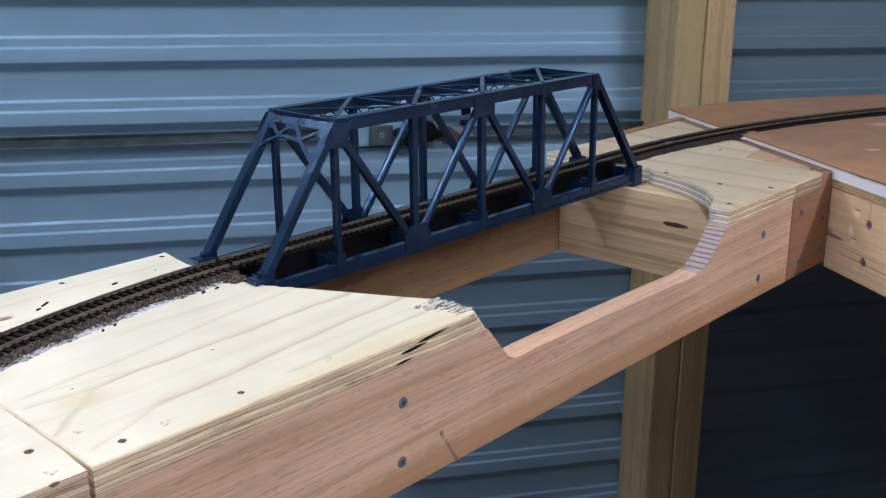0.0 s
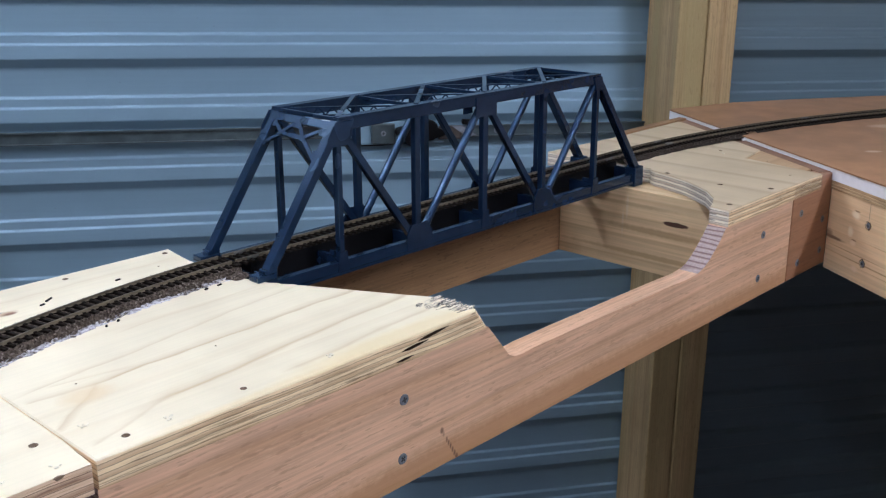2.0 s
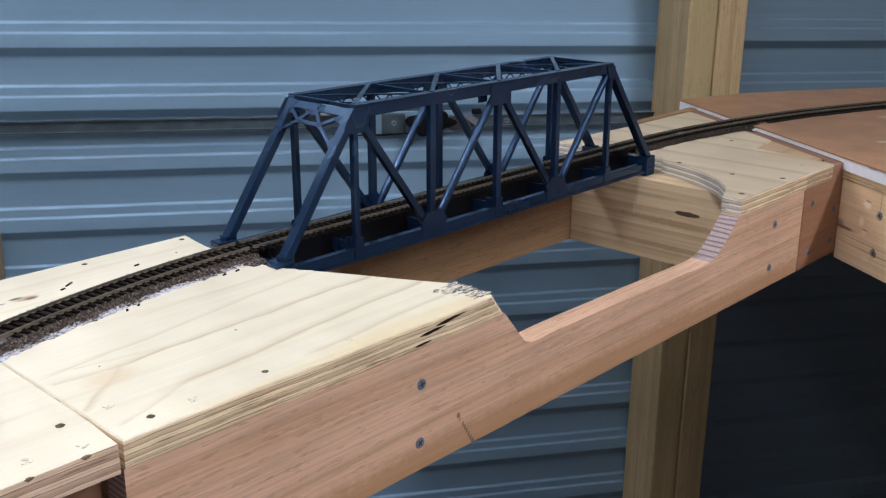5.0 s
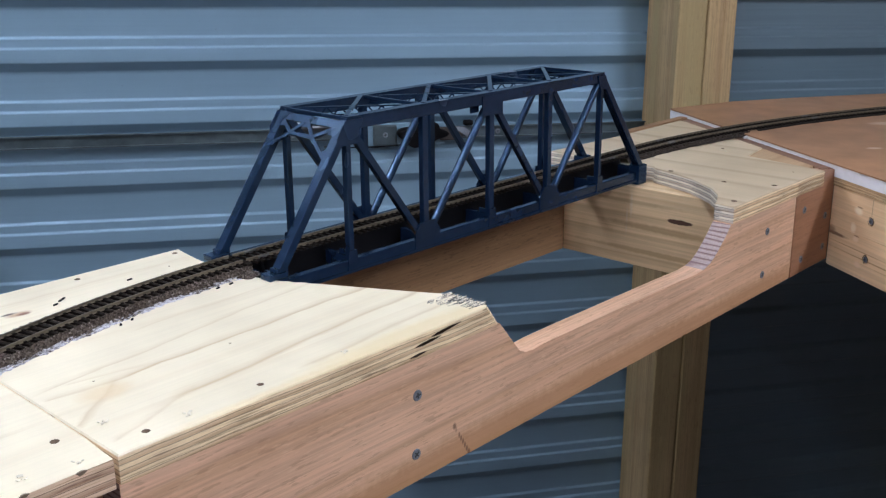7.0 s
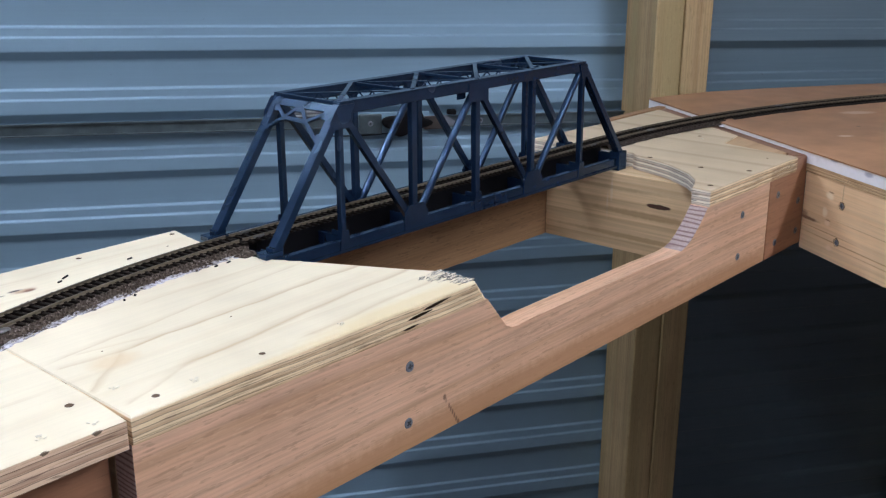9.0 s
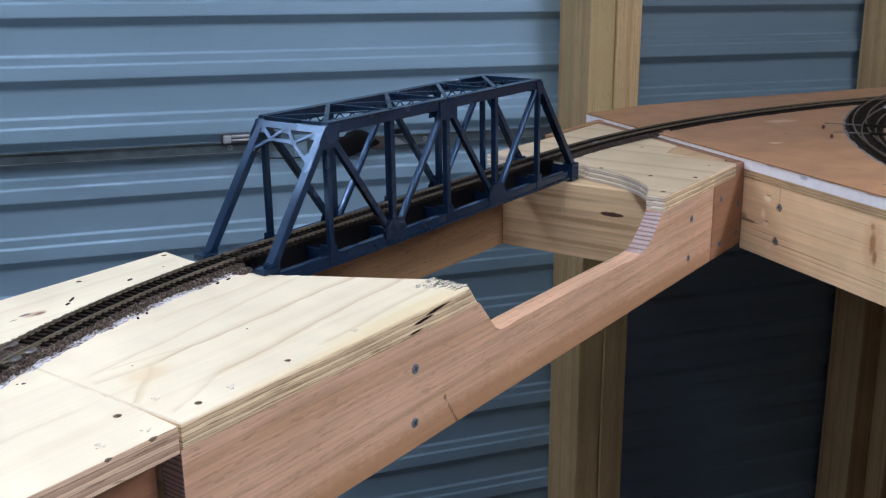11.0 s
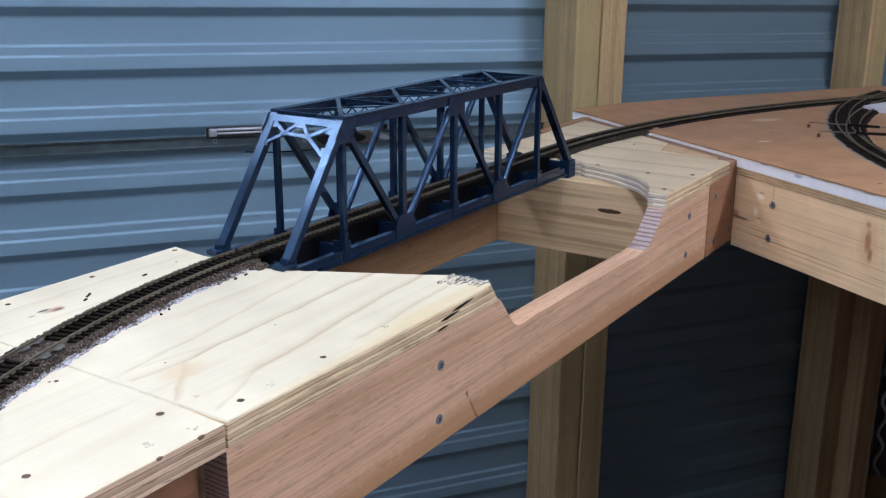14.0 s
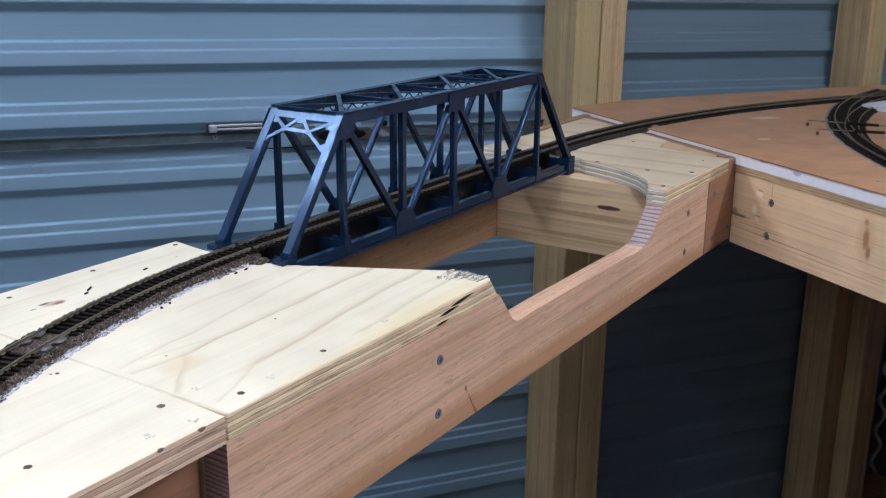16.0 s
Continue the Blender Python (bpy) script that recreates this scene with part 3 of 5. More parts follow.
def steel_sheet(name, colour, rough, streak=0.02):
    """Satin metallic paint on roll-formed steel, with faint rolling streaks, dull patches and specks of dirt."""
    m, nt, bs = material(name, rough, 0.30)
    st = noise_tex(nt, coords(nt, (0.02, 1, 1)), 220.0, 2.0)
    pa = noise_tex(nt, coords(nt, (0.4, 1, 1)), 2.5, 1.0, 0.4)
    dirt = noise_tex(nt, coords(nt), 90.0, 3.0, 0.7)
    col = mix(nt, 1.0, mix(nt, 1.0, colour, ramp(nt, st, [(0.0, (1 - 2 * streak,) * 3), (1.0, (1 + 2 * streak,) * 3)]), "MULTIPLY"),
              ramp(nt, pa, [(0.0, (0.90, 0.90, 0.92)), (1.0, (1.09, 1.09, 1.08))]), "MULTIPLY")
    col = mix(nt, ramp(nt, dirt, [(0.72, (0, 0, 0)), (0.80, (0.35, 0.35, 0.35))]), col, (0.07, 0.075, 0.08))
    nt.links.new(col, bs.inputs["Base Color"])
    nt.links.new(ramp(nt, pa, [(0.0, (rough - 0.03,) * 3), (1.0, (rough + 0.04,) * 3)]), bs.inputs["Roughness"])
    return m


DOOR_STEEL = steel_sheet("blue_grey_painted_steel", (0.208, 0.334, 0.432), 0.45)
WALL_STEEL = steel_sheet("blue_grey_wall_steel", (0.146, 0.218, 0.270), 0.45, 0.05)

# ---------------------------------------------------------------- room
DOOR_Y = 1.56
WALL_Y = 1.565
# the building stands a little askew to the layout boards
SHELL = Matrix.Translation((0.613, 1.444, 1.10)) @ Matrix.Rotation(radians(5.12), 4, "Z") @ Matrix.Rotation(radians(-1.29), 4, "X") @ Matrix.Rotation(radians(1.29), 4, "Y") @ Matrix.Translation((-0.613, -1.444, -1.10))


def room():
    bm = bmesh.new()
    box(bm, -3.2, 3.6, -3.2, 2.1, -0.1, 0.0)
    tagged(part("floor", bm, CONCRETE, None), "grey concrete garage floor", "floor", kind="structure")
    bm = bmesh.new()
    box(bm, -3.2, 3.6, -3.2, 2.1, 2.62, 2.72)
    tagged(part("ceiling", bm, CEILING, None), "dark grey garage ceiling lining", "ceiling", kind="structure")
    for name, b in (("wall_south", (-3.2, 3.6, -3.3, -3.2)), ("wall_west", (-3.3, -3.2, -3.3, 2.1)), ("wall_east", (3.6, 3.7, -3.3, 2.1)), ("wall_outer", (-3.3, 3.7, 2.1, 2.2))):
        bm = bmesh.new()
        box(bm, b[0], b[1], b[2], b[3], -0.1, 2.72)
        tagged(part(name, bm, BOARD_WALL, None), "plain grey garage wall lining", "wall", kind="structure")


def sheet(profile, x0, x1, y, thick=0.0012):
    """A roll-formed sheet: the profile gives z and the step towards the room."""
    bm = bmesh.new()
    rows = []
    xs = [x0 + (x1 - x0) * i / 6 for i in range(7)]
    for z, d in profile:
        rows.append([bm.verts.new((x, y - d, z)) for x in xs])
    back = []
    for z, d in profile:
        back.append([bm.verts.new((x, y - d + thick, z)) for x in xs])
    for i in range(len(rows) - 1):
        for j in range(len(xs) - 1):
            bm.faces.new((rows[i][j], rows[i][j + 1], rows[i + 1][j + 1], rows[i + 1][j]))
            bm.faces.new((back[i][j], back[i + 1][j], back[i + 1][j + 1], back[i][j + 1]))
        bm.faces.new((rows[i][0], rows[i + 1][0], back[i + 1][0], back[i][0]))
        bm.faces.new((rows[i][-1], back[i][-1], back[i + 1][-1], rows[i + 1][-1]))
    return bm


SLAT = 0.0876


def slat_rows():
    """One slat of roll-formed steel, from its top down: a broad pan, two small steps out, and an undercut below the lip."""
    bends = [(0.0002, 0.0), (0.0352, 0.0014), (0.0364, 0.0024), (0.0378, 0.0044), (0.0390, 0.0052), (0.0496, 0.0058), (0.0506, 0.0066), (0.0518, 0.0086), (0.0530, 0.0093),
             (0.0700, 0.0106), (0.0714, 0.0104), (0.0728, 0.0092), (0.0830, 0.0010), (0.0846, 0.0002)]
    rows = []
    for (z0, d0), (z1, d1) in zip(bends, bends[1:] + [(SLAT + 0.0002, 0.0)]):
        rows.append((z0, d0))
        if z1 - z0 > 0.006:
            # rows close to the bends keep the flats flat
            rows += [(z0 + k, d0 + (d1 - d0) * k / (z1 - z0)) for k in (0.0008, (z1 - z0) / 2, z1 - z0 - 0.0008)]
    return rows


def roller_door():
    prof = sorted((1.1468 + SLAT * (k - 12) - dz, d) for k in range(28) for dz, d in slat_rows())
    door = thing("door_1", "closed blue-grey roller door of ribbed steel", "roller door", SHELL, kind="structure")
    smooth(part("curtain", sheet(prof, -0.50, 0.60, DOOR_Y), DOOR_STEEL, door), 55)
    return door


def corrugated_wall():
    # close-set shallow ribs low down, slats like the door's above
    prof = []
    base = 0.604 - 0.0757 * 8
    while base < 0.85:
        base += 0.0757
        prof += [(base + dz, d) for dz, d in ((0.0, 0.001), (0.0018, 0.0060), (0.0040, 0.0070), (0.0048, 0.0071), (0.0290, 0.0076), (0.0298, 0.0076), (0.0318, 0.0070), (0.0335, 0.0052), (0.0343, 0.0050), (0.0352, 0.0046), (0.0372, 0.0008), (0.0390, 0.0), (0.0398, 0.0))]
    low = max(z for z, d in prof)
    for k in range(1, 22):
        prof += [(base - 0.016 + SLAT * (k + 1) - dz, d) for dz, d in slat_rows() if base - 0.016 + SLAT * (k + 1) - dz > low + 0.002]
    prof = sorted(q for q in prof if q[0] < 2.62)
    for name, x0, x1 in (("wall_north", 0.585, 1.464), ("wall_north_2", -3.2, -0.46)):
        w = part(name, sheet(prof, x0, x1, WALL_Y), WALL_STEEL, None)
        w.matrix_basis = SHELL
        tagged(smooth(w, 60), "blue-grey ribbed steel wall cladding", "wall", kind="structure")


def wall_edge():
    """Silver trim on the cut edge of the cladding, and the ledge below it."""
    w = bpy.data.objects["wall_north"]
    zs = [0.0005 * k for k in range(0, 2200, 8)]
    bm = bmesh.new()
    pts = []
    for z in zs:
        ph = (z % 0.0757) / 0.0757
        pts.append((1.468 - 0.010 * math.sin(6.2832 * ph), WALL_Y - 0.014, z))
    for p, q in zip(pts, pts[1:]):
        bar(bm, p, q, 0.007, 0.005, (0, 1, 0), 0.0005)
    part("edge_trim", bm, SILVER, w, "wavy silver edge trim")
    lg = part("ledge", box(bmesh.new(), 1.299, 1.475, 1.44, 1.55, 0.180, 0.217, 0.002), POST, None)
    lg.matrix_basis = SHELL
    tagged(lg, "short pine ledge low on the wall beside the post", "ledge")


def posts():
    """Upright pine studs that frame the roller door."""
    a = thing("wall_post", "pale treated-pine post of two studs beside the door", "post", SHELL)
    bm = box(bmesh.new(), 0.5655, 0.6115, 1.444, 1.552, 0.0, 2.62, 0.0025)
    part("stud", bm, POST, a)
    bm = box(bmesh.new(), 0.6125, 0.6585, 1.442, 1.552, 0.0, 2.62, 0.0025)
    part("stud", bm, POST, a)
    b = thing("wall_post", "brown pine post at the end of the wall", "post", SHELL)
    bm = box(bmesh.new(), 1.203, 1.2495, 1.464, 1.550, 0.0, 2.62, 0.0025)
    part("stud", bm, POST, b)
    bm = box(bmesh.new(), 1.2505, 1.298, 1.419, 1.550, 0.0, 1.076, 0.0025)
    part("stud", bm, POST, b)
    c = thing("wall_post", "short brown pine stud at the foot of the door edge", "post", SHELL)
    bm = box(bmesh.new(), -0.515, -0.428, 1.444, 1.552, 0.0, 0.905, 0.0025)
    part("stud", bm, POST, c)


def lights():
    for x, y, z, glow, ln in TUBES:
        batten = thing("unseen_ceiling_light", "long white fluorescent batten out of view, its place assumed", "light", pose(x, y, 0, 0, 0, 90), "ceiling lights")
        bm = box(bmesh.new(), -ln / 2 - 0.03, ln / 2 + 0.03, -0.03, 0.03, z + 0.03, z + 0.075, 0.004)
        for h in (-0.4 * ln, 0.4 * ln):
            box(bm, h - 0.006, h + 0.006, -0.006, 0.006, z + 0.075, 2.62)
        part("housing", bm, SILVER, batten)
        m, nt, bs = material("fluorescent_tube", 0.4)
        bs.inputs["Base Color"].default_value = (0.9, 0.9, 0.9, 1)
        bs.inputs["Emission Color"].default_value = (*TUBE_COLOUR, 1)
        bs.inputs["Emission Strength"].default_value = glow
        bm = bmesh.new()
        bmesh.ops.create_cone(bm, cap_ends=True, segments=16, radius1=0.014, radius2=0.014, depth=ln, matrix=pose(0, 0, z, 0, 90, 0))
        part("tube", bm, m, batten, "glowing white fluorescent tube")


room()
roller_door()
corrugated_wall()
wall_edge()
posts()
lights()

# ---------------------------------------------------------------- layout boards
FRONT = 0.4184


def screw(parent, m, name="screw"):
    ob = new(name, SCREW)
    ob.parent = parent
    ob.matrix_basis = m
    return ob


def screw_mesh():
    bm = bmesh.new()
    n = 16
    top = [bm.verts.new((0.0036 * math.cos(6.2832 * k / n), 0.0036 * math.sin(6.2832 * k / n), 0.0005)) for k in range(n)]
    rim = [bm.verts.new((0.0042 * math.cos(6.2832 * k / n), 0.0042 * math.sin(6.2832 * k / n), -0.0006)) for k in range(n)]
    bm.faces.new(top)
    for k in range(n):
        bm.faces.new((rim[k], rim[(k + 1) % n], top[(k + 1) % n], top[k]))
    for fc in bm.faces:
        fc.material_index = 0
    for a in (0.0, 1.5708):
        g = bmesh.ops.create_cube(bm, size=1)
        for w in g["verts"]:
            x, y = w.co.x * 0.0044, w.co.y * 0.0011
            w.co = Vector((x * math.cos(a) - y * math.sin(a), x * math.sin(a) + y * math.cos(a), 0.0004 + w.co.z * 0.0006))
        for fc in {fc for w in g["verts"] for fc in w.link_faces}:
            fc.material_index = 1
    me = bpy.data.meshes.new("screw")
    bm.to_mesh(me)
    bm.free()
    me.materials.append(STEEL)
    me.materials.append(DARK_STEEL)
    return me


SCREW = screw_mesh()


def torn_fibres(parent, u, v):
    """A small pale heap of fibres raised round a sunken screw."""
    rng = random.Random(int(u * 1e4))
    bm = bmesh.new()
    for k in range(8):
        a = rng.uniform(0, 6.28)
        r = rng.uniform(0.0003, 0.0022)
        p = Vector((u + r * math.cos(a), v + r * math.sin(a), DECK + 0.0004))
        d = Vector((math.cos(a), math.sin(a), rng.uniform(0.1, 0.4))) * rng.uniform(0.0008, 0.0019)
        bar(bm, p, p + d, rng.uniform(0.0008, 0.0018), 0.0004)
    part("torn_fibres", bm, PALE_SPLINTER, parent)


def bridge_section():
    sec = thing("bridge_section", "lift-out plywood and pine frame that carries the model bridge", "baseboard", LAYOUT)
    # front board with the cut-out under the bridge
    out = [(0.2105, 0.9945), (0.984, 0.9945), (0.984, 1.083)]
    out += [(0.8440, 1.083), (0.8372, 1.0755), (0.8275, 1.0668), (0.8170, 1.0585), (0.8075, 1.0530), (0.7965, 1.0502), (0.782, 1.0492)]   # the sweep down from the far deck
    out += [(0.735, 1.0502), (0.60, 1.0515), (0.556, 1.0515), (0.545, 1.0508), (0.536, 1.0515), (0.529, 1.055), (0.506, 1.083), (0.2105, 1.083)]
    bm = upright(bmesh.new(), out, FRONT, FRONT + 0.019)
    for fc in bm.faces:
        c = fc.calc_center_median()
        if abs(fc.normal.y) < 0.5 and (abs(fc.normal.x) > 0.13 and 0.75 < c.x < 0.98 or c.x < 0.212):
            fc.material_index = 1
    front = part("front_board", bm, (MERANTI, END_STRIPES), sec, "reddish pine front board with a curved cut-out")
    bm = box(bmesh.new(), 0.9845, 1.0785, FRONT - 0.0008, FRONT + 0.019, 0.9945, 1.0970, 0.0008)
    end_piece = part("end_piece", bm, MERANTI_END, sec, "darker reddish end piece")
    out = [(0.2105, 0.9945), (1.232, 0.9945), (1.232, 1.083), (0.872, 1.083), (0.866, 1.066), (0.858, 1.0535), (0.845, 1.0488), (0.56, 1.0488), (0.545, 1.0500), (0.535, 1.0545), (0.506, 1.083), (0.2105, 1.083)]
    bm = upright(bmesh.new(), out, 0.6625, 0.6815)
    for fc in bm.faces:
        if abs(fc.normal.y) < 0.5 and abs(fc.normal.x) > 0.3 and 0.84 < fc.calc_center_median().x < 0.9:
            fc.material_index = 1
    part("back_board", bm, (BROWN, END_STRIPES), sec, "brown pine back board")
    bm = box(bmesh.new(), 1.10, 1.252, 0.7, 0.712, 1.0835, 1.1005, 0.0008)
    part("back_rail", bm, BROWN, sec)
    # slanting end board against the table
    d = Vector((0.1817, 0.2827, 0)).normalized()
    n = Vector((-d.y, d.x, 0))
    p0, p1 = Vector((1.0785, 0.4195, 0)), Vector((1.2550, 0.7011, 0))
    quad = [p0 + n * 0.016, p0, p1, p1 + n * 0.016]
    bm = prism(bmesh.new(), [(q.x, q.y) for q in quad], 0.9945, 1.0975)
    part("end_board", bm, END_BROWN, sec, "dark brown slanting end board")
    bm = box(bmesh.new(), 0.9140, 0.9580, FRONT + 0.0195, 0.662, 0.9945, 1.083, 0.001)
    part("cross_board", bm, PINE_CROSS, sec, "knotty yellow pine cross board")
    bm = box(bmesh.new(), 0.415, 0.434, FRONT + 0.0195, 0.662, 0.9945, 1.083, 0.001)
    part("cross_board", bm, PINE_CROSS, sec)
    bm = box(bmesh.new(), 0.2145, 0.2335, FRONT + 0.0195, 0.662, 0.9945, 1.083, 0.001)
    part("cross_board", bm, PINE_CROSS, sec)
    # near deck
    out = [(0.2105, 0.4164), (0.474, 0.4166), (0.490, 0.4172), (0.4945, 0.421), (0.4935, 0.4535), (0.4795, 0.4775), (0.456, 0.522), (0.4445, 0.5435), (0.4415, 0.5475), (0.4420, 0.5500), (0.4355, 0.5575), (0.4350, 0.5620), (0.4305, 0.5675), (0.4265, 0.5805), (0.4215, 0.596),
           (0.4205, 0.656), (0.4225, 0.672), (0.426, 0.6955), (0.2105, 0.6965)]
    holes = [(0.2338, 0.429, 0.0034), (0.3085, 0.431, 0.0030), (0.4172, 0.687, 0.0034), (0.3315, 0.6853, 0.0032), (0.2567, 0.6826, 0.003),
             (0.3336, 0.4949, 0.0011), (0.2469, 0.5064, 0.0010), (0.3952, 0.6606, 0.0013), (0.39, 0.588, 0.0012)]
    low = [(u + (0.0115 if u > 0.472 and v < 0.47 else 0.0), v) for u, v in out]     # the end is sawn at a slant
    bm = drilled(bmesh.new(), out, holes, 1.0834, DECK, low)
    part("near_deck", bm, (PLY, EDGE, HOLE, VOID), sec, "pale plywood deck with drilled screw holes")
    # far deck
    out = [(0.8460, 0.4176), (1.049, 0.4176), (1.083, 0.600), (1.100, 0.6945), (0.9440, 0.7045), (0.9440, 0.64), (0.946, 0.600), (0.9485, 0.578), (0.9492, 0.5672), (0.9440, 0.5640), (0.9400, 0.5570), (0.9372, 0.546), (0.9330, 0.5335), (0.9282, 0.520), (0.9222, 0.5060),
           (0.9122, 0.4890), (0.9000, 0.4715), (0.8800, 0.4532), (0.8610, 0.4435), (0.8475, 0.4385)]
    holes = [(0.9405, 0.541, 0.0042), (0.932, 0.474, 0.0040), (0.9505, 0.428, 0.0044), (0.866, 0.4285, 0.0044), (1.02, 0.44, 0.0018)]
    bm = drilled(bmesh.new(), out, holes, 1.0834, DECK)
    bm.normal_update()
    for fc in bm.faces:
        if fc.material_index == 1 and (fc.normal.y < -0.95 or fc.normal.x > 0.9):
            fc.material_index = 4
    part("far_deck", bm, (PLY_FAR, EDGE_FAR, HOLE, VOID, EDGE), sec, "plywood deck with a curved sawn edge")
    out = [(1.0660, 0.517), (1.1250, 0.5265), (1.222, 0.683), (1.2295, 0.6985), (1.1015, 0.6985), (1.084, 0.600)]
    bm = drilled(bmesh.new(), out, [(1.0905, 0.560, 0.003)], 1.0834, DECK - 0.0008)
    part("filler_deck", bm, (PLY_FAR, EDGE, HOLE, VOID), sec, "pale plywood filler piece")
    out = [(1.0545, 0.4385), (1.0695, 0.4395), (1.1235, 0.5255), (1.0675, 0.5160)]
    bm = drilled(bmesh.new(), out, [(1.0725, 0.492, 0.0012)], 1.0834, DECK - 0.0012)
    part("filler_deck", bm, (PLY_FILL, EDGE, HOLE, VOID), sec, "tan plywood filler piece")
    # splintered corner, gaps in the veneers and torn fibres round the screws
    rng = random.Random(11)
    bm = bmesh.new()
    for k in range(150):
        w = rng.random()
        v = 0.4215 + 0.034 * w
        u = 0.4932 - rng.random() ** 1.6 * (0.010 + 0.014 * w)
        a = rng.gauss(0.05, 0.16)
        ln = rng.uniform(0.003, 0.009)
        p = Vector((u, v, DECK + rng.uniform(-0.0003, 0.0002)))
        d = Vector((math.cos(a), math.sin(a), rng.uniform(-0.05, 0.05)))
        n0 = len(bm.faces)
        bar(bm, p - d * ln / 2, p + d * ln / 2, rng.uniform(0.0003, 0.0009), rng.uniform(0.0005, 0.0009))
        bm.faces.ensure_lookup_table()
        for fc in bm.faces[n0:]:
            fc.material_index = 0 if rng.random() < 0.42 else 1
    part("torn_corner", bm, (DARK_SPLINTER, PALE_SPLINTER), sec, "dark and pale torn splinters")
    # solid slivers on the edge; the gaps' inner shade is their colour
    for u0, z0, u1, z1, h in ((0.4195, 1.0918, 0.4435, 1.0932, 0.0019), (0.4345, 1.0950, 0.4630, 1.0972, 0.0017), (0.4150, 1.0858, 0.4300, 1.0866, 0.0013)):
        pts = [(u0, z0), (u0 + (u1 - u0) * 0.3, z0 + (z1 - z0) * 0.2 - h * 0.5), (u0 + (u1 - u0) * 0.7, z0 + (z1 - z0) * 0.7 - h * 0.35), (u1, z1), (u0 + (u1 - u0) * 0.6, z0 + (z1 - z0) * 0.6 + h * 0.5), (u0 + (u1 - u0) * 0.2, z0 + (z1 - z0) * 0.2 + h * 0.45)]
        part("veneer_gap", upright(bmesh.new(), pts, 0.4158, 0.418), VOID, sec, "black sliver for a shaded gap in the plywood edge")
    for u, v in ((0.3712, 0.4306), (0.2583, 0.429), (0.2232, 0.4545)):
        torn_fibres(sec, u, v)
    for u, v, ln, a in ((0.3016, 0.6507, 0.008, 35), (0.2938, 0.6441, 0.004, 20), (0.3039, 0.5748, 0.003, 60), (0.3142, 0.5781, 0.003, 50), (0.3899, 0.5881, 0.0035, 20), (0.4020, 0.5890, 0.004, 20), (0.3570, 0.6540, 0.0045, 10)):
        bm = bmesh.new()
        bar(bm, (-ln / 2, 0, 0), (ln / 2, 0, 0), 0.0016, 0.0012, (0, 0, 1), 0, 0.0003)
        part("tack", bm, BLACK, sec).matrix_basis = pose(u, v, DECK + 0.0003, 0, 0, a)
    face = pose(0, 0, 0, 90, 0, 0)
    for u, z, r in ((0.4226, 1.0568, 10), (0.4205, 1.0147, 40), (0.9225, 1.0595, 70), (0.919, 1.0148, 20), (1.0056, 1.065, 30), (1.008, 1.010, 55), (1.0615, 1.0478, 15), (1.0625, 1.0122, 80)):
        y = FRONT - 0.0002 - (0.0008 if u > 0.985 else 0)
        screw(end_piece if u > 0.985 else front, pose(u, y, z) @ face @ pose(0, 0, 0, 0, 0, r))
    return sec


def near_board():
    b = thing("baseboard", "pale plywood track baseboard on a pine frame", "baseboard", LAYOUT)
    out = [(-0.45, 0.4146), (0.150, 0.4147), (0.185, 0.4152), (0.199, 0.4150), (0.2072, 0.4150), (0.2080, 0.430), (0.2091, 0.446), (0.2094, 0.47), (0.2096, 0.6965), (-0.45, 0.6965)]
    holes = [(0.1965, 0.4535, 0.0036), (0.1134, 0.4542, 0.0032), (0.192, 0.5386, 0.002), (0.189, 0.541, 0.0012), (0.02, 0.435, 0.003)]
    bm = drilled(bmesh.new(), out, holes, 1.0834, DECK, arris=0.0003)
    part("deck", bm, (PLY, EDGE_LEFT, HOLE, VOID), b)
    for u, v in ((0.1943, 0.4242), (0.1681, 0.4298)):
        torn_fibres(b, u, v)
    for u, w, h in ((0.1622, 0.005, 0.0016), (0.1905, 0.006, 0.0018)):
        pts = [(u - w / 2, DECK - 0.0002), (u - w * 0.2, DECK - h), (u + w * 0.25, DECK - h * 0.7), (u + w / 2, DECK - 0.0002), (u, DECK + 0.0003)]
        part("chip", upright(bmesh.new(), pts, 0.4144, 0.4156), HOLE, b, "torn chip in the plywood edge")

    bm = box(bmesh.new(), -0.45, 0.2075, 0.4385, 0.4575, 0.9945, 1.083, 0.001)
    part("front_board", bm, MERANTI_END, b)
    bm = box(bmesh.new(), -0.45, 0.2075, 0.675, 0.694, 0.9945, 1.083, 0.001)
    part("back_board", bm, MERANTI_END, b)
    bm = box(bmesh.new(), -0.44, -0.35, 0.4385, 0.5285, 0.0, 0.9945, 0.001)
    part("leg", bm, POST, b)
    return b


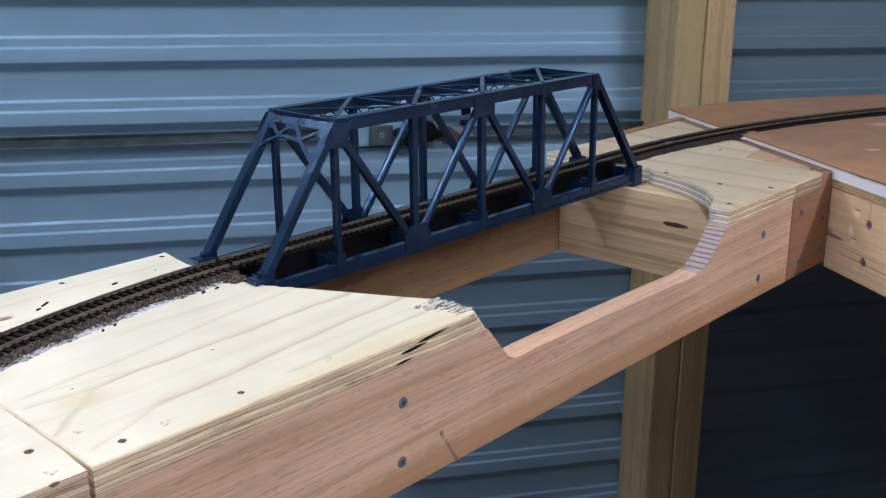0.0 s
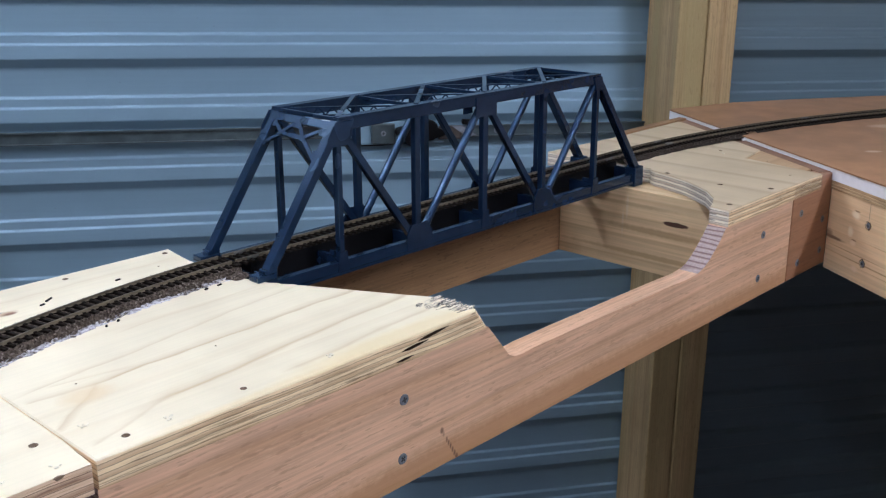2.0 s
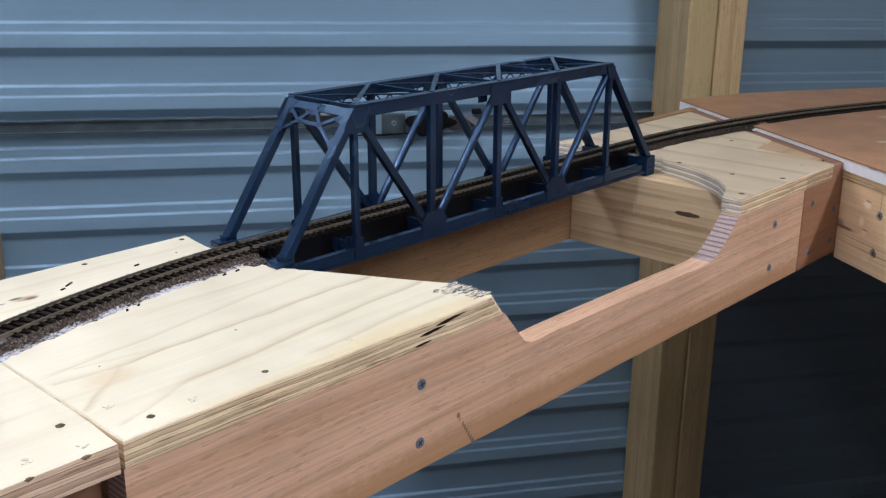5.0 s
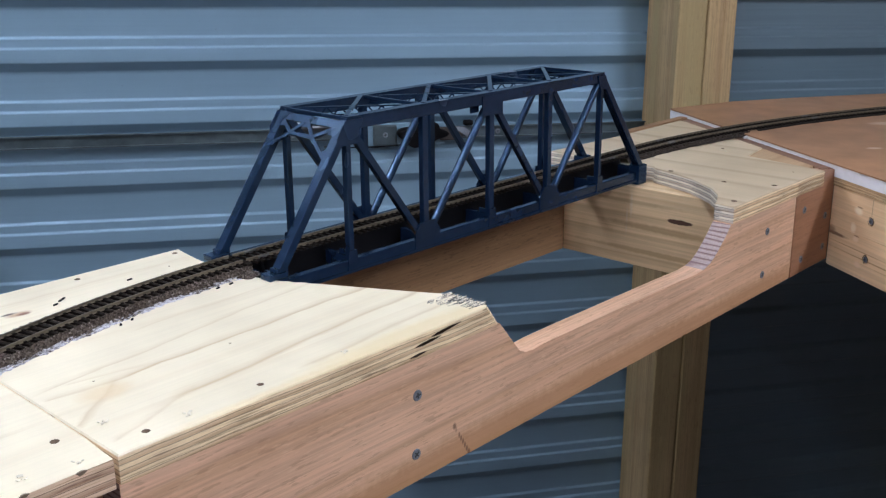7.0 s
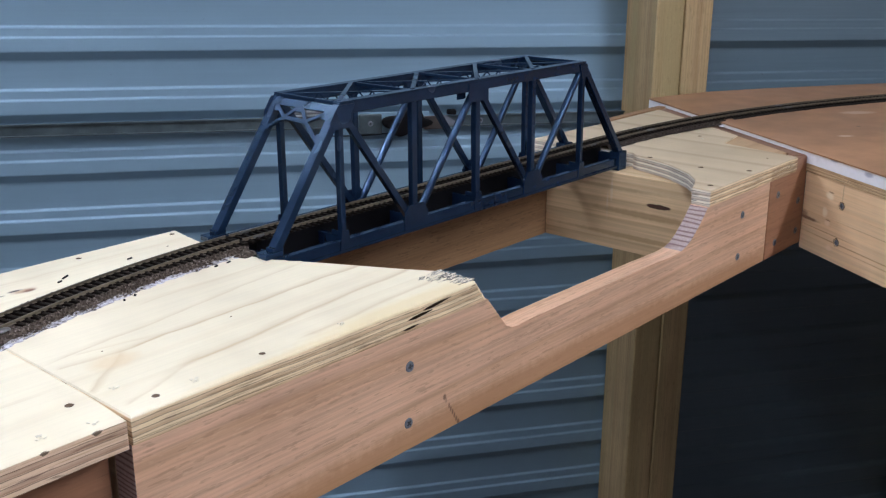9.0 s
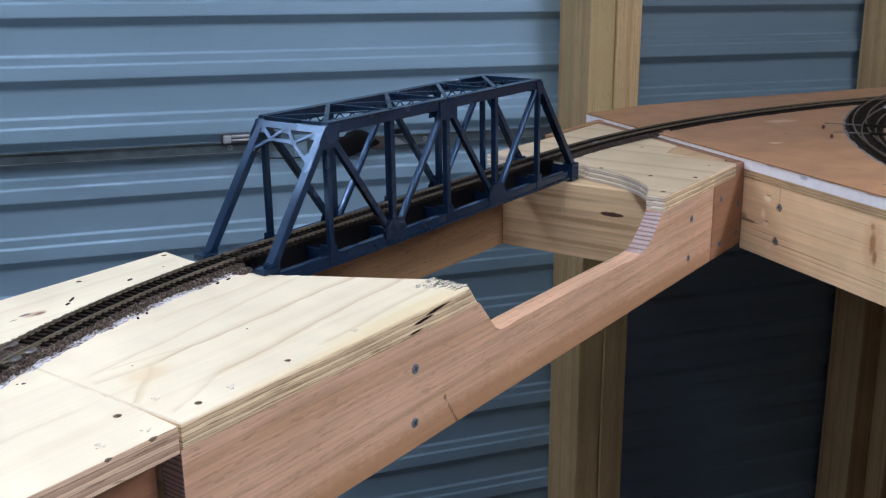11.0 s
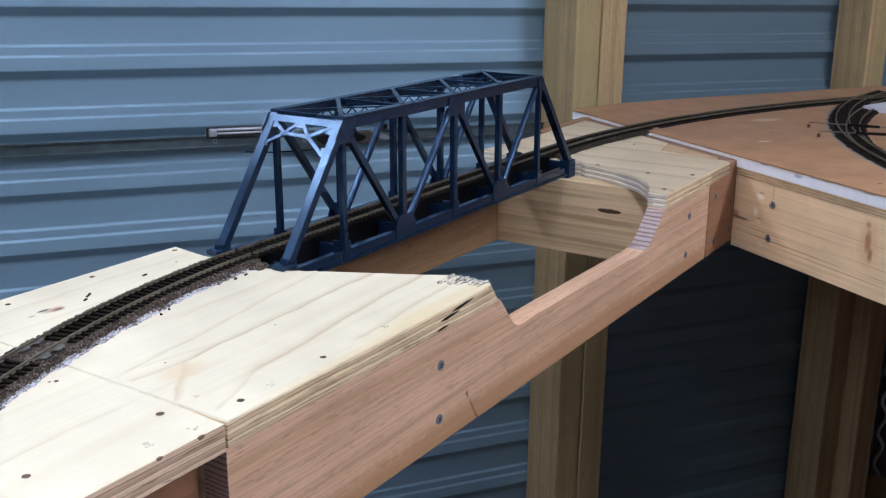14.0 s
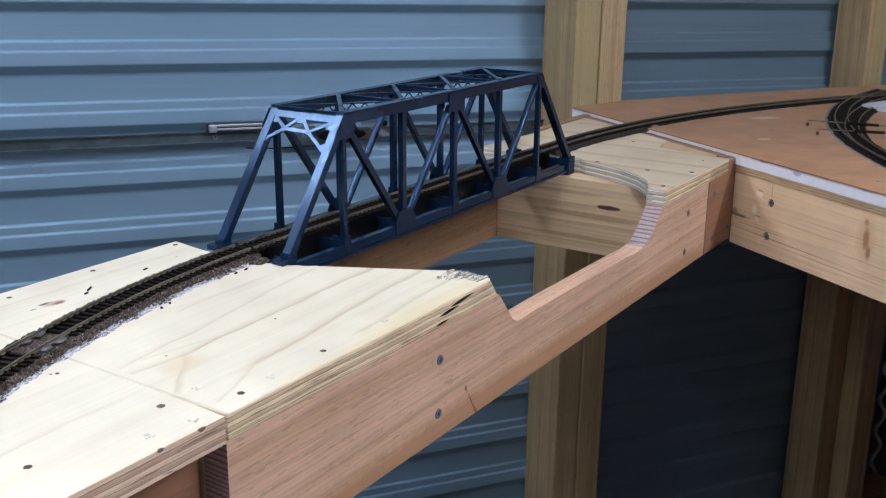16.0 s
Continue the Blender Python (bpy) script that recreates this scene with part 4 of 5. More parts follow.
def table():
    t = thing("table", "brown hardboard layout table on a pine frame with white foam edge", "table")
    def edge(y, off=0.0):
        return 0.580 - 0.105 * (y - 0.997) + off
    def slab(z0, z1, off, y0=-0.3):
        return [(edge(y0, off), y0), (2.6, y0), (2.6, 1.56), (1.21, 1.475), (0.76, 1.443), (0.655, 1.428), (edge(1.385, off), 1.385)]
    bm = prism(bmesh.new(), slab(0, 0, 0.0), 1.1020, 1.1035)
    part("top", bm, HARDBOARD, t, "brown hardboard top")
    bm = prism(bmesh.new(), slab(0, 0, 0.0015), 1.0890, 1.1019)
    part("foam_sheet", bm, FOAM, t, "white foam sheet")
    bm = prism(bmesh.new(), slab(0, 0, 0.0025), 1.079, 1.0889)
    part("ply_sheet", bm, EDGE_TABLE, t)
    # the beam along the open edge
    L = pose(edge(0.9975, 0.003), 0.9975, 0, 0, 0, math.degrees(math.atan2(0.105, 1)))
    bm = box(bmesh.new(), 0.0, 0.045, -1.25, 0.0, 0.9885, 1.0788, 0.0015)
    ob = part("front_beam", bm, PINE_BEAM, t, "yellow pine beam with knots")
    ob.matrix_basis = L
    for y, z in ((0.929, 1.0555), (0.931, 1.0133)):
        sunk = pose(edge(y, 0.003) - 0.0003, y, z, 0, -90, 6)
        screw(t, sunk @ Matrix.Scale(0.85, 4))
        bm = bmesh.new()
        rng = random.Random(int(z * 1000))
        ring = [bm.verts.new((r * math.cos(k * 0.349), r * math.sin(k * 0.349), h)) for r, h in ((0.0038, 0.0007), (0.0046, 0.0002)) for k in range(18)]
        for w in ring[18:]:
            w.co *= rng.uniform(0.85, 1.2)
        for k in range(18):
            bm.faces.new((ring[k], ring[18 + k], ring[18 + (k + 1) % 18], ring[(k + 1) % 18]))
        part("torn_rim", bm, HOLE, t, "dark torn rim of a screw hole").matrix_basis = sunk
    bm = box(bmesh.new(), 0.75, 2.5, 1.40, 1.44, 0.9885, 1.0778, 0.001)
    part("back_beam", bm, POST, t)
    for x, y in ((2.4, 1.3), (2.4, -0.2), (0.85, -0.25)):
        bm = box(bmesh.new(), x, x + 0.09, y, y + 0.09, 0, 1.0778, 0.001)
        part("leg", bm, POST, t)
    return t


bridge_section()
near_board()
table()

# ---------------------------------------------------------------- track
RAIL_TOP = 1.1095
GAUGE = 0.0165


def resample(pts, step):
    pts = [Vector((x, y, 0)) for x, y in pts]
    out, left = [pts[0]], step
    for a, b in zip(pts, pts[1:]):
        d = (b - a).length
        pos = 0.0
        while d - pos >= left:
            pos += left
            out.append(a + (b - a) * (pos / d))
            left = step
        left -= d - pos
    return out


def frames_along(pts):
    res = []
    for i, p in enumerate(pts):
        d = (pts[min(i + 1, len(pts) - 1)] - pts[max(i - 1, 0)]).normalized()
        res.append((p, d, Vector((-d.y, d.x, 0))))
    return res


def sweep(pts, profile, closed=True):
    """Profile points (across, z) swept along the path."""
    bm = bmesh.new()
    rings = [[bm.verts.new(p + n * a + Vector((0, 0, z))) for a, z in profile] for p, d, n in frames_along(pts)]
    m = len(profile)
    for r0, r1 in zip(rings, rings[1:]):
        for i in range(m if closed else m - 1):
            bm.faces.new((r0[i], r1[i], r1[(i + 1) % m], r0[(i + 1) % m]))
    if closed:
        bm.faces.new(rings[0])
        bm.faces.new(list(reversed(rings[-1])))
    bmesh.ops.recalc_face_normals(bm, faces=bm.faces[:])
    return bm


def rail_profile(off, top):
    h = 0.0025
    return [(off - 0.0011, top - h), (off + 0.0011, top - h), (off + 0.0011, top - h + 0.0004), (off + 0.0003, top - h + 0.0007), (off + 0.0003, top - 0.0008),
            (off + 0.0005, top - 0.0006), (off + 0.0005, top - 0.0001), (off - 0.0005, top - 0.0001), (off - 0.0005, top - 0.0006), (off - 0.0003, top - 0.0008),
            (off - 0.0003, top - h + 0.0007), (off - 0.0011, top - h + 0.0004)]


def sleeper_mesh():
    bm = box(bmesh.new(), -0.0013, 0.0013, -0.0150, 0.0150, -0.0019, 0.0, 0.0003)
    for s in (-1, 1):
        box(bm, -0.0012, 0.0012, s * GAUGE / 2 - 0.0021, s * GAUGE / 2 + 0.0021, 0.0, 0.0007)
    me = bpy.data.meshes.new("sleeper")
    bm.to_mesh(me)
    bm.free()
    me.materials.append(SLEEPER)
    return me


SLEEPER_MESH = sleeper_mesh()


def track(path, label, top=RAIL_TOP, pitch=0.0066, group="model railway tracks", skip=(), joiners=(0, 0)):
    t = thing("model_track", label, "railway track", group=group)
    pts = resample(path, 0.008)
    for s in (-1, 1):
        part("rail", sweep(pts, rail_profile(s * (GAUGE / 2 + 0.0005), top)), RAIL, t)
    for i, (x, y) in enumerate((path[0], path[-1])):
        if not joiners[i]:
            continue
        fr = frames_along(pts)[2 if i == 0 else -3]
        for s in (-1, 1):
            c = fr[0] + fr[2] * (s * (GAUGE / 2 + 0.0005)) + Vector((0, 0, top - 0.0017))
            bm = bar(bmesh.new(), c - fr[1] * 0.0055, c + fr[1] * 0.0055, 0.0026, 0.0022, (0, 0, 1), 0, 0.0004)
            part("rail_joiner", bm, SOLDER, t, "silver rail joiner")
    rng = random.Random(5)
    for p, d, n in frames_along(resample(path, pitch)):
        if any((p - Vector((x, y, 0))).length < r for x, y, r in skip):
            continue
        ob = new("sleeper", SLEEPER_MESH)
        ob.parent = t
        ob.matrix_basis = Matrix.Translation((p.x, p.y, top - 0.0025)) @ Matrix.Rotation(math.atan2(d.y, d.x) + rng.uniform(-0.02, 0.02), 4, "Z")
    return t


def roadbed(path, z0, label, top=RAIL_TOP - 0.0047, half_top=0.0162, half_low=0.0187, rough=0.0007, seed=3, glue=0, mats=None):
    """Cork strip with glued ballast down its sides."""
    mats = mats or (BALLAST, BALLAST_GLUE, BALLAST_FRINGE, BALLAST_POWDER)
    pts = resample(path, 0.0025)
    prof = []
    k = 7
    for i in range(k + 1):
        a = i / k
        prof.append((half_low + (half_top - half_low) * a, z0 + (top - z0) * a))
    for i in range(1, 10):
        prof.append((half_top - 2 * half_top * i / 10, top))
    for i in range(k + 1):
        a = 1 - i / k
        prof.append((-half_low - (half_top - half_low) * a, z0 + (top - z0) * a))
    if glue:
        prof += [(-half_low - 0.0014, z0 + 0.0006), (-half_low - 0.0034, z0 + 0.0002)]
    else:
        prof.append((-half_low - 0.0012, z0 + 0.0003))
    if glue:
        # ballast heaped against the sleeper ends
        for i in (k, k + 10):
            prof[i] = (prof[i][0], top + 0.0014)
    bm = bmesh.new()
    rng = random.Random(seed)
    rings = []
    for p, d, n in frames_along(pts):
        wob = noise.noise(p * 60) * 0.0016
        ring = []
        for a, z in prof:
            s = 1 if a > 0 else -1
            low = 1 - (z - z0) / (top - z0)
            out = 1.8 if low > 0.9 else 1.0
            ring.append(bm.verts.new(p + n * (a + s * wob * low * out + rng.uniform(-1, 1) * rough * out) + Vector((0, 0, z + rng.uniform(-1, 1) * rough * (0.3 + 0.7 * (low < 0.9))))))
        rings.append(ring)
    def strip(i0, i1):
        bs = bmesh.new()
        cols = [[bs.verts.new(w.co) for w in ring[i0:i1 + 1]] for ring in rings]
        for c0, c1 in zip(cols, cols[1:]):
            for i in range(i1 - i0):
                fc = bs.faces.new((c0[i], c1[i], c1[i + 1], c0[i + 1]))
                if glue and i + i0 >= len(prof) - 5:
                    fc.material_index = {len(prof) - 2: 3, len(prof) - 3: 2}.get(i + i0, 1)
        bmesh.ops.recalc_face_normals(bs, faces=bs.faces[:])
        if sum(fc.normal.z for fc in bs.faces) < 0:
            bmesh.ops.reverse_faces(bs, faces=bs.faces[:])
        return bs

    bed = thing("roadbed", label, "track bed")
    part("cork_strip", strip(k, k + 10), mats, bed)
    part("ballast_shoulder", strip(0, k), mats, bed)
    part("ballast_shoulder", strip(k + 10, len(prof) - 1), mats, bed)
    bm.free()
    return bed


def approach_v(u):
    return 0.6155 - 0.70 * max(0.0, 0.445 - u) ** 2


def far_v(u):
    return 0.6155 - 0.45 * max(0.0, u - 0.95) ** 2


def uv_path(f, u0, u1, n=60):
    return [to_world(u0 + (u1 - u0) * i / n, f(u0 + (u1 - u0) * i / n)) for i in range(n + 1)]


near_path = uv_path(approach_v, -0.12, 0.4285)
bridge_path = uv_path(approach_v, 0.4292, 0.9425, 4)
far_path = uv_path(far_v, 0.9432, 1.715, 80)
end = Vector(far_path[-1])
far_path += [(end.x + 0.1 * k, end.y + 0.006 * k) for k in range(1, 8)]

roadbed(near_path, DECK, "brown cork track bed with glued ballast on plywood", glue=1)
roadbed(uv_path(far_v, 0.944, 1.19, 30), DECK, "brown cork track bed on the plywood deck", mats=(BALLAST_BROWN,) * 3, rough=0.0004, half_low=0.0195)
roadbed([p for p in far_path if p[0] > 0.575], 1.1035, "brown cork track bed across the hardboard table", mats=(BALLAST_DARK,) * 3, rough=0.0002, half_low=0.0190)
jx = to_world(0.2085, approach_v(0.2085))
track(near_path, "curved model track with dark sleepers on brown ballast", skip=((jx[0], jx[1], 0.016),))
track(bridge_path, "straight model track with dark sleepers through the truss bridge", joiners=(1, 1))
track(far_path, "model track that curves from the bridge onto the table", pitch=0.0068)


def solder_blobs():
    """Copper-clad sleepers and solder joints where the two boards meet."""
    rng = random.Random(2)
    t = thing("rail_joint", "soldered rail joint across the gap between boards", "rail joint")
    d = math.atan2(CA * 0 + SA, CA) + 0.3
    for du in (-0.006, 0.007):
        u = 0.2085 + du
        for s in (-1, 1):
            v = approach_v(u) + s * (GAUGE / 2 + 0.002)
            x, y = to_world(u, v)
            bm = bmesh.new()
            bmesh.ops.create_icosphere(bm, subdivisions=2, radius=1)
            for w in bm.verts:
                k = 1 + 0.25 * noise.noise(w.co * 1.7 + Vector((du * 900, s, 0)))
                w.co = Vector((w.co.x * 0.0054 * k, w.co.y * 0.0038 * k, max(-0.2, w.co.z) * 0.0019 * k))
            ob = smooth(part("solder", bm, SOLDER, t), 60)
            ob.matrix_basis = pose(x, y, RAIL_TOP - 0.0032, 0, 0, AZ + 17)
    return t


solder_blobs()


def crumb(name, label, category, m, size, mat, seed, lumps=5, group=""):
    """A small uneven heap: a few squashed lumps run together."""
    rng = random.Random(seed)
    bm = bmesh.new()
    for k in range(lumps):
        n0 = len(bm.verts)
        bmesh.ops.create_icosphere(bm, subdivisions=2, radius=1)
        bm.verts.ensure_lookup_table()
        c = Vector((rng.uniform(-0.7, 0.7) * size[0], rng.uniform(-0.7, 0.7) * size[1], 0))
        f = rng.uniform(0.45, 0.8)
        for w in bm.verts[n0:]:
            q = 1 + 0.35 * noise.noise(w.co * 2.2 + Vector((seed, k, 0)))
            w.co = c + Vector((w.co.x * size[0] * f * q, w.co.y * size[1] * f * q, max(-0.1, w.co.z) * size[2] * f * q))
    ob = smooth(part(name, bm, mat, None), 50)
    ob.matrix_basis = m
    return tagged(ob, label, category, group)


# loose bits round the track
for i, (u, v, z, sx, sy, sz, a) in enumerate(((1.1690, 0.5690, DECK - 0.0008, 0.0060, 0.0025, 0.0026, 40), (1.1795, 0.5615, DECK - 0.0008, 0.0038, 0.0022, 0.0022, 10), (1.1865, 0.5735, DECK - 0.0008, 0.0030, 0.0020, 0.0020, 70))):
    x, y = to_world(u, v)
    crumb("foam_crumb", "small crumb of white foam beside the track", "crumb", pose(x, y, z, 0, 0, a), (sx, sy, sz), FOAM, 30 + i, 4, "foam crumbs")
x, y = to_world(1.0755, 0.5475)
crumb("wood_crumb", "pale wood crumb beside a screw hole in plywood", "crumb", pose(x, y, DECK - 0.0008, 0, 0, 20), (0.0030, 0.0016, 0.0016), PALE_SPLINTER, 40, 3)
x, y = to_world(0.4205, 0.5925)
crumb("ballast_heap", "small heap of glued grey ballast at the bridge end", "ballast", pose(x, y, DECK, 0, 0, AZ), (0.0085, 0.0065, 0.0046), BALLAST, 41, 7)


def far_joint(u, label):
    """Silver rail joiners on the track that curves onto the table."""
    t = thing("rail_joint", label, "rail joint")
    x, y = to_world(u, far_v(u))
    x2, y2 = to_world(u + 0.01, far_v(u + 0.01))
    d = Vector((x2 - x, y2 - y, 0)).normalized()
    n = Vector((-d.y, d.x, 0))
    for s in (-1, 1):
        c = Vector((x, y, RAIL_TOP - 0.0014)) + n * (s * (GAUGE / 2 + 0.0005))
        part("rail_joiner", bar(bmesh.new(), c - d * 0.007, c + d * 0.007, 0.0027, 0.0024, (0, 0, 1), 0, 0.0004), SOLDER, t)
    # a smear of grey solder between the rails
    bm = bmesh.new()
    rng = random.Random(int(u * 1000))
    c = Vector((x, y, RAIL_TOP - 0.0024)) + d * 0.010 - n * 0.004
    rim = [bm.verts.new(c + (d * math.cos(a) * 0.0095 + n * math.sin(a) * 0.0045) * rng.uniform(0.75, 1.15)) for a in [0.449 * k for k in range(14)]]
    hub = bm.verts.new(c + Vector((0, 0, 0.0013)))
    for k in range(14):
        bm.faces.new((rim[k], rim[(k + 1) % 14], hub))
    smooth(part("solder", bm, GREY_GLUE, t, "grey solder smear"), 80)
    return t


far_joint(1.318, "silver rail joiners on the curved table track")
far_joint(1.045, "silver rail joiners on the track past the bridge")


# the branch that curves across the table, and its turnout
LOOP = (1.576, 0.612)


def arc(radius, a0, a1, n=70):
    out = []
    for i in range(n + 1):
        a = a0 + (a1 - a0) * i / n
        r = radius(a)
        out.append((LOOP[0] + r * math.cos(radians(a)), LOOP[1] + r * math.sin(radians(a))))
    return out


for curve, label, seed in ((lambda a: 0.897, "curved branch track with black sleepers on the table", 41),
                           (lambda a: 0.897 - 0.046 * max(0.0, (156 - a) / 30) ** 1.3, "inner track that leaves the curved branch at a turnout", 42)):
    path = arc(curve, 119, 178) if seed == 41 else arc(curve, 119, 155)
    bed = roadbed(path, 1.1035, "dark cork track bed curving across the hardboard", seed=seed, top=RAIL_TOP - 0.0045 - 0.0003 * (seed - 41), glue=42 - seed, mats=(BALLAST_DARK, BALLAST_DARK, GREY_GLUE, GREY_GLUE), rough=0.0002)
    track(path, label, pitch=0.0075)


def point_rods():
    """Two sprung rods that lie across the branch track."""
    for (x0, y0), (x1, y1) in (((0.786, 1.131), (0.852, 1.066)), ((0.752, 1.065), (0.82, 1.017))):
        rod = thing("point_rod", "brown sprung rod lying across the branch track", "lever", group="point rods")
        z = RAIL_TOP + 0.003
        a, b = Vector((x0, y0, z)), Vector((x1, y1, z))
        d = (b - a).normalized()
        part("wire", bar(bmesh.new(), a, b + d * 0.012, 0.0014, 0.0014), SOLDER, rod)
        part("sleeve", bar(bmesh.new(), a + (b - a) * 0.55, b, 0.0042, 0.0036, (0, 0, 1), 0, 0.0008), SLEEPER, rod)
        bm = bar(bmesh.new(), a - d * 0.002 - Vector((0, 0, 0.0055)), a + d * 0.002 - Vector((0, 0, 0.0055)), 0.0034, 0.0050, (0, 0, 1), 0, 0.001)
        part("end_block", bm, RUST, rod, "rust-brown end block")
    bm = box(bmesh.new(), -0.03, 0.035, -0.02, 0.02, 1.1035, 1.1115, 0.001)
    ob = part("foam_offcut", bm, OFFCUT, None)
    ob.matrix_basis = pose(1.005, 1.235, 0, 0, 0, 20)
    tagged(ob, "small white foam offcut on the hardboard table", "foam block")


point_rods()


# ---------------------------------------------------------------- truss bridge
def truss_bridge():
    br = thing("truss_bridge", "dark blue plastic model railway through-truss bridge", "model bridge", LAYOUT)
    U = [0.426] + [0.5065 + 0.0858 * k for k in range(5)] + [0.936]
    V0, V1 = 0.5745, 0.6480           # centre lines of the two trusses
    ZB, ZT = 1.0925, 1.2065           # centre lines of the chords
    W = 0.0066
    for v, out in ((V0, -1), (V1, 1)):
        up = (0, 0, 1)
        bm = bmesh.new()
        h = 0.0105 if out < 0 else 0.0140      # the far chord stands higher
        bar(bm, (U[0] + 0.002, v, ZB - 0.00525 + h / 2), (U[6] - 0.001, v, ZB - 0.00525 + h / 2), W, h, up, 0, 0.0005)
        bar(bm, (U[0] + 0.002, v + out * 0.0042, ZB - 0.0040), (U[6] - 0.001, v + out * 0.0042, ZB - 0.0040), 0.0022, 0.0022, up)
        part("bottom_chord", bm, NAVY, br)
        bm = bmesh.new()
        bar(bm, (U[1] - 0.002, v, ZT), (U[5] + 0.002, v, ZT), 0.0074, 0.0095, up, 0, 0.0004)
        bar(bm, (U[1] - 0.001, v, ZT + 0.0052), (U[5] + 0.001, v, ZT + 0.0052), 0.0088, 0.0012, up)
        part("top_chord", bm, NAVY, br)
        for a, b in ((0, 1), (6, 5)):
            s = 1 if b > a else -1
            bm = bmesh.new()
            n = Vector((-s * (ZT - ZB), 0, s * (U[b] - U[a])))
            foot = Vector((U[a], v, ZB)).lerp(Vector((U[b], v, ZT)), 0.10 if s > 0 else 0.0)
            bar(bm, foot, (U[b], v, ZT), 0.0088, 0.0070, n, 0.003, 0.0005)
            post = part("end_post", bm, NAVY, br)
            # shoe at the foot of the end post
            if s > 0:
                bm = box(bmesh.new(), U[a] - 0.0040, U[a] + 0.0135, v - 0.0060, v + 0.0060, DECK + 0.0003, DECK + 0.0050, 0.0008)
                box(bm, U[a] + 0.0040, U[a] + 0.0150, v - 0.0044, v + 0.0044, 1.0870, DECK + 0.0080, 0.0008)
            else:
                bm = box(bmesh.new(), U[a] - 0.0165, U[a] - 0.0005, v - 0.0066, v + 0.0066, 1.0838, 1.1050, 0.0008)
            part("shoe", bm, NAVY, post)
        for k in range(1, 6):
            bm = bmesh.new()
            w = 0.0052 if k in (1, 5) else 0.0066
            bar(bm, (U[k], v, ZB + 0.004), (U[k], v, ZT - 0.004), 0.0058, w, (1, 0, 0), 0, 0.0006)
            part("vertical", bm, NAVY, br)
        for a, b in ((1, 2), (3, 2), (3, 4), (5, 4)):
            bm = bmesh.new()
            n = (0, 1, 0)
            pa, pb = Vector((U[a], v, ZT)), Vector((U[b], v, ZB))
            if a > b:
                # these diagonals have rounded, glossy edges
                d = (pb - pa).normalized()
                bar(bm, pa + d * (0.012 if a == 3 else 0.004), pb - d * 0.004, 0.0064, 0.0060, (d.z, 0, -d.x))
                long = [e for e in bm.edges if e.calc_length() > 0.02]
                bmesh.ops.bevel(bm, geom=long, offset=0.0022, segments=4, affect="EDGES", profile=0.5)
                smooth(part("diagonal", bm, NAVY, br), 60)
                continue
            bar(bm, pa, pb, 0.0062 if (a, b) in ((1, 2), (5, 4)) else 0.0058, 0.0056, n, -0.004, 0.0004)
            part("diagonal", bm, NAVY, br)
        for k in (2, 4):
            bm = bmesh.new()
            upright(bm, [(U[k] - 0.015, ZB - 0.004), (U[k] + 0.015, ZB - 0.004), (U[k] + 0.015, ZB + 0.010), (U[k] + 0.009, ZB + 0.019), (U[k] - 0.009, ZB + 0.019), (U[k] - 0.015, ZB + 0.010)], v + out * 0.0031, v + out * 0.0043)
            part("gusset", bm, NAVY, br)
        for k in (1, 3, 5):
            bm = bmesh.new()
            if k == 3:
                outline = [(-0.0150, 0.003), (-0.0150, -0.0145), (0.0125, -0.0145), (0.0125, 0.003)]
            elif k == 1:
                outline = [(-0.004, 0.003), (-0.0125, -0.009), (-0.013, -0.016), (0.006, -0.016), (0.012, -0.009), (0.013, 0.003)]
            else:
                outline = [(-0.010, 0.003), (-0.006, -0.011), (0.007, -0.011), (0.003, 0.003)]
            upright(bm, [(U[k] + x, ZT + z) for x, z in outline], v + out * 0.0036, v + out * 0.0048)
            part("gusset", bm, NAVY, br)
            if k == 3:
                bm = upright(bmesh.new(), [(U[k] - 0.023, ZT - 0.003), (U[k] - 0.023, ZT - 0.0115), (U[k] - 0.012, ZT - 0.0115), (U[k] - 0.012, ZT - 0.003)], v - out * 0.0036, v - out * 0.0024)
                part("inner_plate", bm, NAVY, br)
        for k in (1, 3, 5):
            bm = bmesh.new()
            upright(bm, [(U[k] - 0.006, ZB - 0.004), (U[k] + 0.006, ZB - 0.004), (U[k] + 0.004, ZB + 0.013), (U[k] - 0.004, ZB + 0.013)], v + out * 0.0031, v + out * 0.0041)
            part("gusset", bm, NAVY, br)
    # top struts and laced bracing, laid on the chords
    zt = ZT + 0.0056
    for k in range(1, 6):
        bm = bmesh.new()
        bar(bm, (U[k], V0, zt - 0.0016), (U[k], V1, zt - 0.0016), 0.0024, 0.0030, (0, 0, 1), 0, 0.0003)
        part("top_strut", bm, NAVY, br)
    for k in range(1, 5):
        bm = bmesh.new()
        bar(bm, (U[k] + 0.001, V0, zt), (U[k + 1] - 0.001, V1, zt), 0.0040, 0.0014, (0, 0, 1), 0, 0.0003)
        part("top_brace", bm, NAVY, br)
        # the other diagonal of each panel is a small lattice girder
        a, b = Vector((U[k], V1, zt - 0.0012)), Vector((U[k + 1], V0, zt - 0.0012))
        low = Vector((0, 0, 0.0066))
        bm = bmesh.new()
        bar(bm, a, b, 0.0022, 0.0012)
        bar(bm, a - low, b - low, 0.0022, 0.0012)
        n = 20
        for i in range(n):
            p, q = a + (b - a) * (i / n), a + (b - a) * ((i + 1) / n)
            bar(bm, p - low * (i % 2), q - low * ((i + 1) % 2), 0.0012, 0.0012)
        part("lattice_brace", bm, NAVY, br)
    # portals in the plane of the end posts
    for a, b in ((0, 1), (6, 5)):
        top, low = Vector((U[b], 0, ZT)), Vector((U[a], 0, ZB))
        down = low - top
